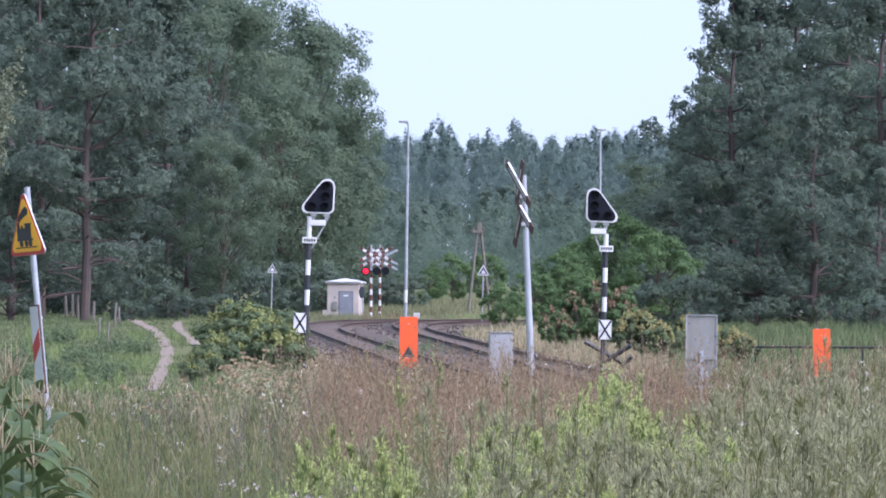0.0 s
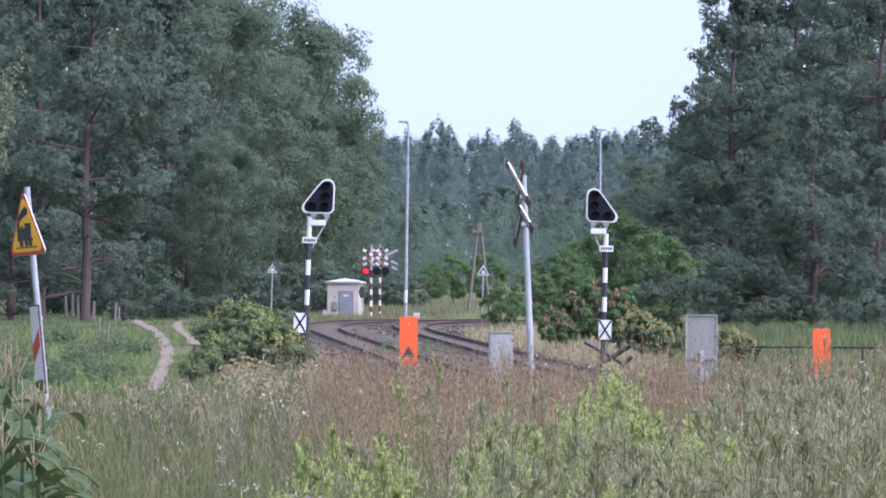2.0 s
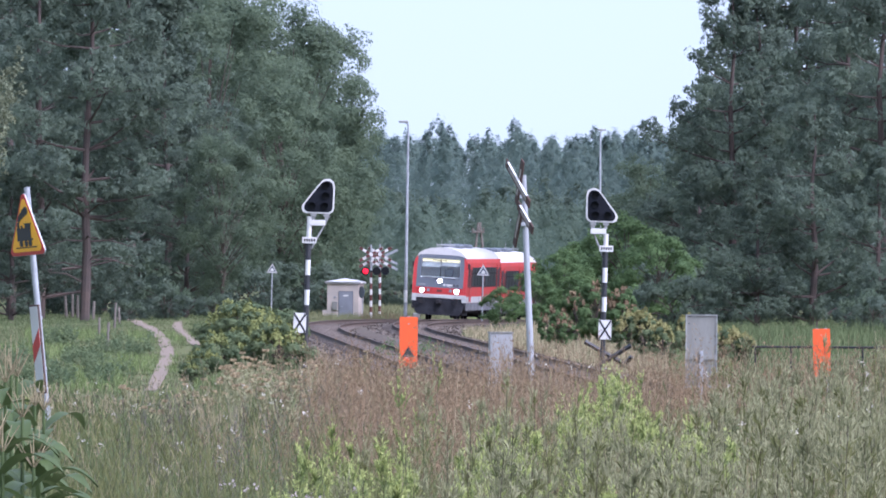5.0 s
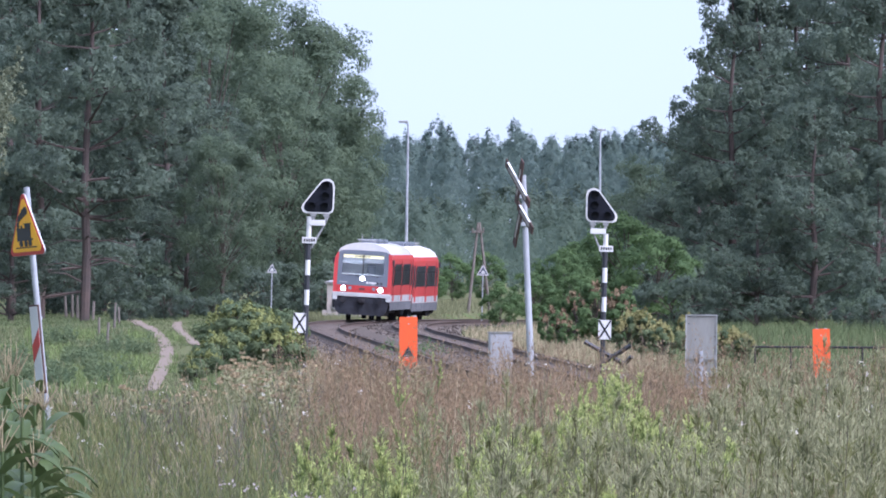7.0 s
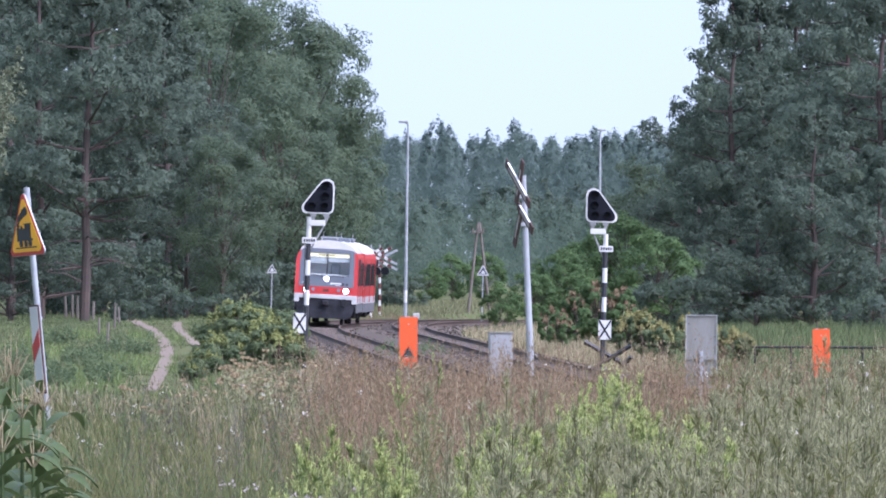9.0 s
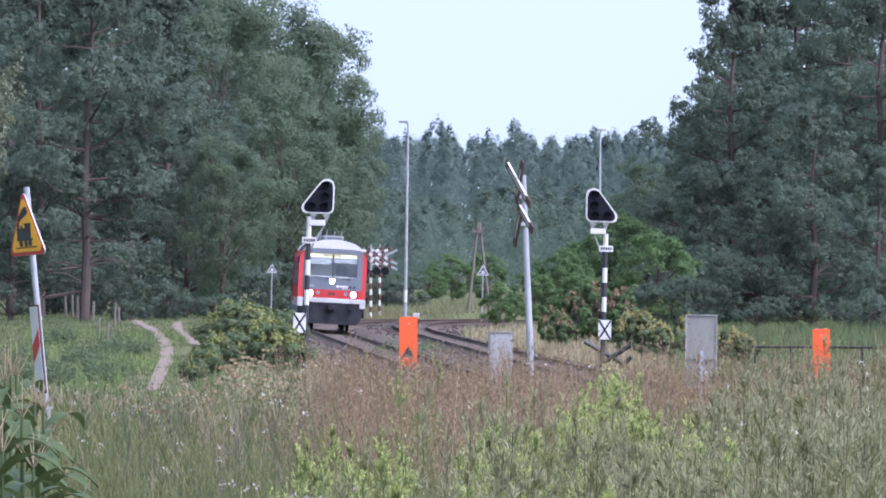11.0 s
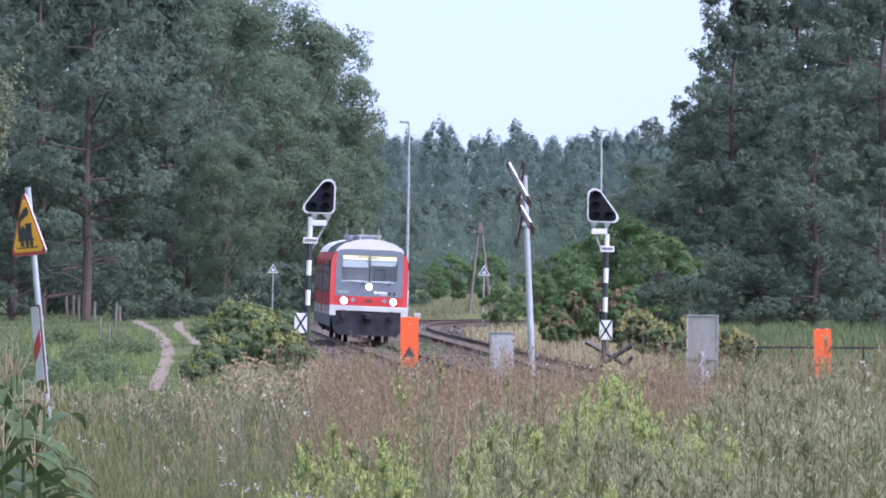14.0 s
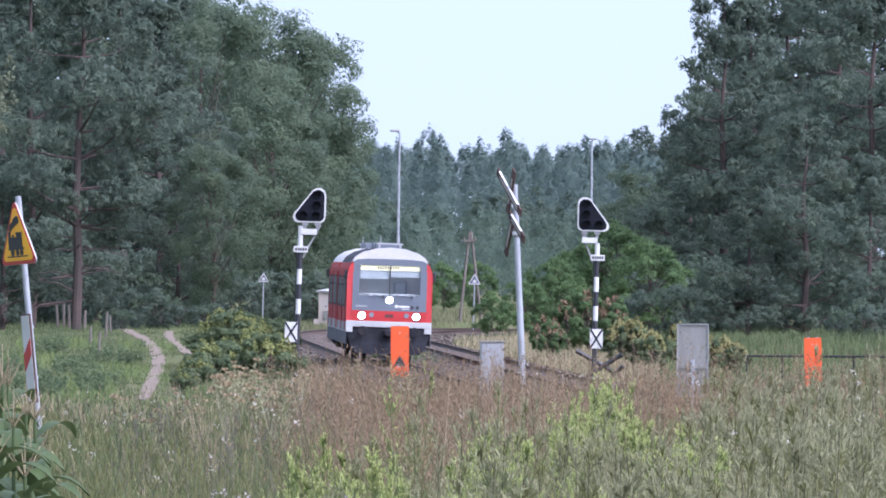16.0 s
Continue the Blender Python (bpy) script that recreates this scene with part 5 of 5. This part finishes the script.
# grey dry stalks of last year among the thistles
qd = np.sqrt(rng.uniform(125 ** 2, 245 ** 2, 260))
qx = (rng.uniform(210, 640, 260) - 784) / 34530 * qd
herbs("dry_stalks", qx, qd, np.interp(784 + qx / qd * 34530, [200, 400, 640], [0.8, 1.05, 1.2]) * rng.uniform(0.7, 1.1, 260), leafy("grey_dry_stalks", (0.150, 0.132, 0.115), (0.105, 0.095, 0.082), each=0.25, scale=2),
      "grey dry stalks of last year's weeds", k=60, leaf=0.055, wide=0.2, low=0.35, up=1.2, stems=4, jit=0.015, spread=0.06, sway=0.2)

# white flower heads and brown thistle heads above the weeds
wx, wd = field(150, 130, 258)
wb = 784 + wx / wd * 34530
keep = (rng.uniform(0, 1, len(wx)) < 0.35 + 0.6 * (wb < 560))
wx, wd = wx[keep], wd[keep]
wz = ground_z(wx, wd) + np.interp(784 + wx / wd * 34530, [0, 300, 560, 1568], [0.8, 0.86, 1.2, 1.3])
v, f = leaves(np.repeat(np.stack([wx, wd, wz], -1), 7, 0) + rng.normal(size=(len(wx) * 7, 3)) * 0.014, 0.015, 1.2)
tagged(shell("wild_flowers", v, f, M["flower"]), "small white and pinkish wild flowers", "flowers", kind="stuff")
fx2, fd2 = rng.uniform(-1.45, -0.3, 36), rng.uniform(107, 117, 36)
fz2 = ground_z(fx2, fd2) + rng.uniform(0.95, 1.16, 36)
v, f = leaves(np.repeat(np.stack([fx2, fd2, fz2], -1), 8, 0) + rng.normal(size=(288, 3)) * 0.012, 0.014, 1.3)
tagged(shell("pink_flowers", v, f, leafy("pale_pink_flowers", (0.42, 0.34, 0.34), (0.40, 0.36, 0.34), each=0.2)), "pale pink wild flowers among the weeds", "flowers", kind="stuff")
def thistle_patch(n, b0, b1, d0, d1, h, name, label):
    """Pale branching stems, each branch with a flat brown head."""
    sv, hv = [], []
    for i in range(n):
        d = rng.uniform(d0, d1)
        x = (rng.uniform(b0, b1) - 784) / 34530 * d
        p0 = Vector((x, d, float(ground_z(x, d))))
        hh = h * rng.uniform(0.75, 1.1)
        for j in range(5):
            a, r = rng.uniform(0, 6.283), rng.uniform(0.05, 0.26)
            fork = p0 + Vector((0.02 * math.cos(a), 0, hh * rng.uniform(0.45, 0.65)))
            tip = p0 + Vector((r * math.cos(a), r * math.sin(a), hh * rng.uniform(0.8, 1.05)))
            for q0, q1, w in ((p0, fork, 0.009), (fork, tip, 0.006)):
                o = Vector((w, 0, 0))
                sv += [q0 - o, q0 + o, q1 + o * 0.7, q1 - o * 0.7]
            for c in range(9):
                t = rng.uniform(0.35, 0.95)
                m = fork.lerp(tip, t)
                e = m + Vector((rng.normal() * 0.05, rng.normal() * 0.05, 0.05))
                sv += [m, m + Vector((0.012, 0, 0.02)), e, m + Vector((-0.012, 0, 0.02))]
            for c in range(12):
                b = 6.283 * c / 12
                hv += [tip, tip + Vector((0.042 * math.cos(b), 0.042 * math.sin(b), 0.012)), tip + Vector((0.034 * math.cos(b + 0.3), 0.034 * math.sin(b + 0.3), 0.036)), tip + Vector((0, 0, 0.028))]
    for vs, m, extra in ((sv, M["mugwort_top"], "pale stems"), (hv, M["thistle_head"], "brown heads")):
        tagged(shell(name, np.array([v[:] for v in vs]), np.arange(len(vs)).reshape(-1, 4), m), label + ", " + extra, "weeds", kind="stuff")


M["thistle_head"] = leafy("brown_thistle_heads", (0.40, 0.32, 0.20), (0.31, 0.25, 0.16), each=0.3)
thistle_patch(24, 410, 545, 195, 236, 1.22, "thistles", "tall dry thistles in the field")
thistle_patch(8, 230, 420, 185, 232, 0.95, "thistles", "low dry thistles in the field")
thistle_patch(7, 620, 800, 225, 250, 1.15, "thistles", "dry thistles beside the rails")
yx, yd = rng.uniform(2.05, 2.3, 5), rng.uniform(112, 116, 5)
herbs("yellow_flowers", yx, yd, np.full(5, 0.98), leafy("yellow_petals", (0.75, 0.6, 0.03), (0.6, 0.5, 0.05)), "small yellow wild flowers", k=30, leaf=0.04, wide=0.7, low=0.8, up=0.6)


def turf(name, n, d0, d1, b0, b1, h, mat, label, width=0.035, bed=4.3):
    """Low grass: single blades."""
    d = rng.uniform(d0, d1, n)
    x = (rng.uniform(b0, b1, n) - 784) / 34530 * d
    off = np.abs(x - line_x(d) - 1.95)
    near = np.full(n, 99.0)
    for pts in RUTS:
        order = np.argsort(pts[:, 1])
        near = np.minimum(near, np.where((d > pts[:, 1].min() - 60) & (d < pts[:, 1].max() + 20), np.abs(x - np.interp(d, pts[order, 1], pts[order, 0])), 99))
    ok = (off > bed) & (near > 0.27)
    near = near[ok]
    x, d = x[ok], d[ok]
    n = len(x)
    pt = 0.75 + 0.5 * patch(x, d, 0.5, 3.0)
    hh = h * rng.uniform(0.4, 1.2, n) * pt
    hh *= np.clip(0.3 + near / 1.8, 0.3, 1)
    z = ground_z(x, d)
    a = rng.uniform(0, 6.283, n)
    o = np.stack([np.cos(a), np.sin(a), np.zeros(n)], -1) * width / 2
    b = np.stack([x, d, z], -1)
    t = b + np.stack([rng.normal(size=n) * 0.3 * hh, rng.normal(size=n) * 0.3 * hh, hh], -1)
    v = np.stack([b - o, b + o, t], 1).reshape(-1, 3)
    return tagged(shell(name, v, np.arange(3 * n).reshape(n, 3), mat), label, "grass", kind="stuff")


turf("grass", 70000, 300, 1100, -60, 560, 0.22, M["grass"], "green meadow grass by the farm track")
M["lush"] = leafy("lush_grass", (0.165, 0.212, 0.080), (0.115, 0.155, 0.06), each=0.3, scale=3, stretch=(1, 0.2, 0.15))
for px, d in ((150, 560), (330, 470), (240, 640), (60, 700), (420, 520), (300, 820), (120, 830)):
    turf("lush_grass", 2200, d - 45, d + 45, px - 75, px + 75, 0.42, M["lush"], "lush bright green grass in the meadow")
turf("tall_grass", 5000, 420, 900, -60, 330, 0.42, M["mugwort"], "grey green tall grass in tufts")
turf("dry_grass", 9000, 300, 480, -60, 560, 0.5, M["straw"], "dry straw coloured grass")
turf("tall_grass", 6000, 700, 860, 1180, 1640, 0.9, M["grass"], "tall grey green weeds before the forest", 0.04)
turf("grass", 40000, 300, 1000, 820, 1640, 0.45, M["grass"], "green grass by the railway", 0.03)
turf("dry_grass", 30000, 480, 900, 820, 1180, 0.55, M["straw"], "dry straw coloured grass along the railway bank")
turf("grass", 9000, 985, 1080, 540, 840, 0.42, M["mugwort"], "grass around the crossing hut")
turf("tall_grass", 11000, 400, 800, 540, 760, 0.65, M["straw"], "tall dry grass on the bank beside the rails", 0.03, 4.0)
turf("seed_stalks", 7000, 380, 660, 540, 830, 0.8, M["dock"], "brown seeding stalks beside the rails", 0.03, 4.0)
turf("tall_grass", 9000, 1075, 1330, 600, 900, 0.5, M["mugwort"], "tall grass behind the crossing", 0.05)
turf("dry_grass", 2500, 985, 1060, 640, 850, 0.55, M["dock"], "reddish seeding grass by the crossing")


# taller dark weeds in the meadow
mb, md = np.concatenate([rng.normal(size=14) * 22 + c for c in (35, 105, 140, 175, 90, 215)]), np.repeat([620, 760, 640, 560, 540, 690], 14) + rng.normal(size=84) * 14
herbs("nettles", (mb - 784) / 34530 * md, md, rng.uniform(0.45, 0.95, 84), M["leaf_mid"], "dark green nettles and weeds in the meadow", k=90, leaf=0.15, wide=0.4, low=0.1, up=0.7, stems=5, spread=0.1)


def corn(px, s, h, turn):
    """A maize plant: stalk, long arching leaves and a tassel."""
    x, d = spot(px, s)
    z = float(ground_z(x, d))
    root = empty("corn_plant", pose(x, d, z, 0, 0, turn), "green maize plant with arching leaves and tassel", "corn plant", "maize at the field's edge")
    part("stalk", tube(B(), (0, 0, 0), (0, 0, h * 0.9), 0.018, 0.01, 8), M["corn"], root)
    for i in range(9):
        a = i * 2.6 + turn
        z0 = h * (0.12 + 0.085 * i)
        L = 0.60 - 0.022 * i
        bm = B()
        prev = None
        for j in range(9):
            t = j / 8
            r = L * (t - 0.12 * t * t)
            zz = z0 + L * (1.05 * t - 1.05 * t * t)
            w = 0.078 * math.sin(math.pi * min(0.15 + t * 0.85, 1)) + 0.002
            c, s_ = math.cos(a + 0.3 * t), math.sin(a + 0.3 * t)
            cur = [bm.verts.new((c * r - s_ * w * k, s_ * r + c * w * k, zz + (0.016 if k else 0))) for k in (-1, 0, 1)]
            if prev:
                for k in (0, 1):
                    bm.faces.new((prev[k], prev[k + 1], cur[k + 1], cur[k]))
            prev = cur
        part("leaf", bm, M["corn"], root, smooth=True)
    tb = B()
    for i in range(9):
        a = i * 0.7
        r = 0.0 if i == 0 else 0.10
        tube(tb, (0, 0, h * 0.88), (r * math.cos(a), r * math.sin(a), h * (0.98 if i else 1.03)), 0.0045, 0.002, 5, False)
    part("tassel", tb, M["straw"], root, "dry straw coloured tassel")


for px, s, h, turn in ((20, 262, 1.66, 20), (62, 268, 1.45, 150), (-12, 255, 1.68, 260), (40, 290, 1.45, 80), (-5, 300, 1.4, 10), (10, 275, 1.6, 200), (60, 310, 1.25, 220), (30, 240, 1.55, 110), (70, 290, 1.2, 15), (78, 272, 1.42, 190), (5, 320, 1.35, 300)):
    corn(px, s, h * 1.14, turn)

# shrubs along the railway
def shrub(h, w, mat, tipmat, name, label, shoots=40, size=0.08, lobes=26):
    root = broadleaf(h, w, 0.05, mat, name, label, lobes=lobes, per=20, size=size, tr=0.04, category="shrub", group="shrubs by the railway")
    a, q = rng.uniform(0, 6.283, shoots), rng.uniform(0, 1, shoots) ** 0.5 * w * 0.8
    top = h * (1.02 - 0.45 * (q / w) ** 2) * rng.uniform(0.8, 1.02, shoots)
    t = rng.uniform(0, 1, (shoots, 40))
    ln = 0.17 * h * rng.uniform(0.6, 1.3, (shoots, 1))
    r = 0.075 * h * (1.1 - t)
    b = rng.uniform(0, 6.283, (shoots, 40))
    pts = np.stack([(np.cos(a) * q)[:, None] + np.cos(b) * r, (np.sin(a) * q)[:, None] + np.sin(b) * r, top[:, None] - 0.12 * h + ln * t], -1).reshape(-1, 3)
    way = np.stack([np.cos(b), np.sin(b), 0.6 + 0 * b], -1).reshape(-1, 3)
    v, f = sprays(pts, way, size * 0.95, 1.4, up=0.6)
    tagged(shell("new_growth", v, f, tipmat, root, "young shoots of another colour"), kind="stuff")
    return root


sa = shrub(1.9, 1.3, M["leaf_mid"], M["leaf_yellow"], "shrub", "dark green shrub with yellow green tips", shoots=44, lobes=34)
plant(sa, [((395 - 784) / 58, 595, 0, 0.72), ((450 - 784) / 58, 600, 120, 0.85), ((495 - 784) / 58, 590, 240, 0.78), ((362 - 784) / 60, 575, 60, 0.5), ((425 - 784) / 50, 690, 60, 1.1), ((345 - 784) / 62, 556, 10, 0.35), ((480 - 784) / 52, 664, 10, 1.0)])
sb = shrub(1.9, 0.72, M["leaf_light"], M["leaf_rust"], "shrub", "green shrub with rusty autumn tips", shoots=15)
plant(sb, [((1020 - 784) / 46, 750, 0, 1.1), ((1056 - 784) / 46, 748, 70, 1.22), ((1098 - 784) / 47, 735, 190, 1.12), ((975 - 784) / 45, 767, 260, 0.75), ((1075 - 784) / 45, 767, 30, 0.9), ((995 - 784) / 46, 745, 330, 0.7)])
sc = shrub(1.9, 0.72, M["leaf_mid"], leafy("yellow_orange_leaves", (0.265, 0.235, 0.105), (0.19, 0.205, 0.085), each=0.2), "shrub", "green shrub with yellowing tips", shoots=34)
plant(sc, [((1140 - 784) / 52, 664, 140, 0.84), ((1172 - 784) / 53, 651, 220, 0.72), ((1262 - 784) / 54, 640, 300, 0.76), ((1296 - 784) / 54, 640, 30, 0.70), ((1318 - 784) / 54, 636, 200, 0.6), ((1215 - 784) / 50, 690, 100, 0.8), ((1110 - 784) / 50, 690, 10, 0.85)])
sg = shrub(2.2, 2.1, M["pine"], M["leaf"], "shrub", "low dark undergrowth at the forest edge", size=0.1, lobes=20)
und = [((px - 784) / (34530 / d), d, px * 1.3, sc_) for px, d, sc_ in ((230, 1000, 0.5), (290, 1010, 0.9), (380, 1030, 0.6), (440, 1105, 1.3), (530, 1110, 1.0), (570, 1090, 1.3), (250, 1060, 1.6), (330, 1075, 1.7), (140, 1080, 1.7), (40, 1085, 1.7), (1190, 905, 1.0), (1545, 855, 0.9), (1300, 945, 1.2), (1400, 950, 1.3), (1500, 945, 1.3), (1450, 995, 1.9), (1350, 995, 1.9), (1560, 1000, 1.9), (1220, 940, 1.6), (700, 1190, 1.0), (640, 1200, 1.2), (1580, 930, 1.8))]
plant(sg, und)

# ---- sleepers: separate pieces where the line passes nearest, one mesh beyond ----
bm = B()
box(bm, -1.25, 1.25, -0.12, 0.12, -0.19, -0.155, 0.012)
sl = bpy.data.meshes.new("sleeper")
bm.to_mesh(sl)
bm.free()
sl.materials.append(M["sleeper"])
rest_v, rest_f = [], []
cv = np.array([v.co[:] for v in sl.vertices])
for side in TRACKS:
    for k in range(560):
        u = 330 + k * 0.62
        x, y, w, c = on_line(u, side)
        m = pose(x, y, float(grade(y)), 0, math.degrees(c), math.degrees(math.atan2(-w[0], w[1])))
        if k < 140:
            ob = new("sleeper", sl)
            ob.parent = track
            ob.matrix_basis = m
        else:
            q = np.array(m)
            pts = np.array([(-1.25, -0.12, -0.15), (1.25, -0.12, -0.15), (1.25, 0.12, -0.15), (-1.25, 0.12, -0.15), (-1.25, -0.12, -0.2), (1.25, -0.12, -0.2), (1.25, 0.12, -0.2), (-1.25, 0.12, -0.2)])
            b0 = len(rest_v) * 8
            rest_v.append(pts @ q[:3, :3].T + q[:3, 3])
            rest_f += [(b0, b0 + 1, b0 + 2, b0 + 3), (b0, b0 + 4, b0 + 5, b0 + 1), (b0 + 3, b0 + 2, b0 + 6, b0 + 7), (b0 + 1, b0 + 5, b0 + 6, b0 + 2), (b0, b0 + 3, b0 + 7, b0 + 4)]
tagged(shell("sleepers", np.concatenate(rest_v), rest_f, M["sleeper"], track), kind="stuff")
# loose stones on the bed
sx = rng.uniform(330, 800, 16000)
so = rng.uniform(-2.4, 6.3, 16000)
pts = []
for u, o in zip(sx, so):
    x, y, w, c = on_line(u, o)
    a = o if o < 1.95 else o - 3.9
    pts.append((x, y, -0.19 - a * math.tan(c) - 0.32 * max(0, abs(a) - 1.9) / 0.8 + float(grade(y))))
v, f = leaves(np.array(pts), 0.1, 1.1)
tagged(shell("ballast_stones", v, f, M["stone"], track), kind="stuff")
# pale litter and weeds between the rails
TW = [(468, 0.6), (474, 1.3), (480, 0.9), (462, 1.6), (455, 0.2), (487, 1.9), (450, 2.4), (444, 1.1), (458, 2.2), (470, 2.0), (436, 1.8), (430, 0.4)]
herbs("track_weeds", np.array([on_line(u, o)[0] for u, o in TW]), np.array([on_line(u, o)[1] for u, o in TW]), rng.uniform(0.45, 0.8, len(TW)), M["leaf_light"],
      "green weeds growing between the rails", k=90, leaf=0.13, wide=0.42, low=0.1, up=0.8, spread=0.28, stems=7)

# ---- what moves ----


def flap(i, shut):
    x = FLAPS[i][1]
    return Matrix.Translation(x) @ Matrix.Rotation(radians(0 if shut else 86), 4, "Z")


def motions():
    ts = [i * 0.5 for i in range(33)]
    walk(front_car, [(t, train_pose(t, 0.0)) for t in ts])
    walk(rear_car, [(t, train_pose(t, 23.2, True)) for t in ts])
    # added flaps hide the lit lamps in turn until the train passes the crossing
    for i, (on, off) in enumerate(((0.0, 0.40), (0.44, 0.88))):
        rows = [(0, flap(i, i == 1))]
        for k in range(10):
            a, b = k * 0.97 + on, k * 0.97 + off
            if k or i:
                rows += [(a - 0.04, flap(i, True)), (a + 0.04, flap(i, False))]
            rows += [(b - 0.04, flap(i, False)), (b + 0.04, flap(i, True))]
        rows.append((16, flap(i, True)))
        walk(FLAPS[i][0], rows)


motions()
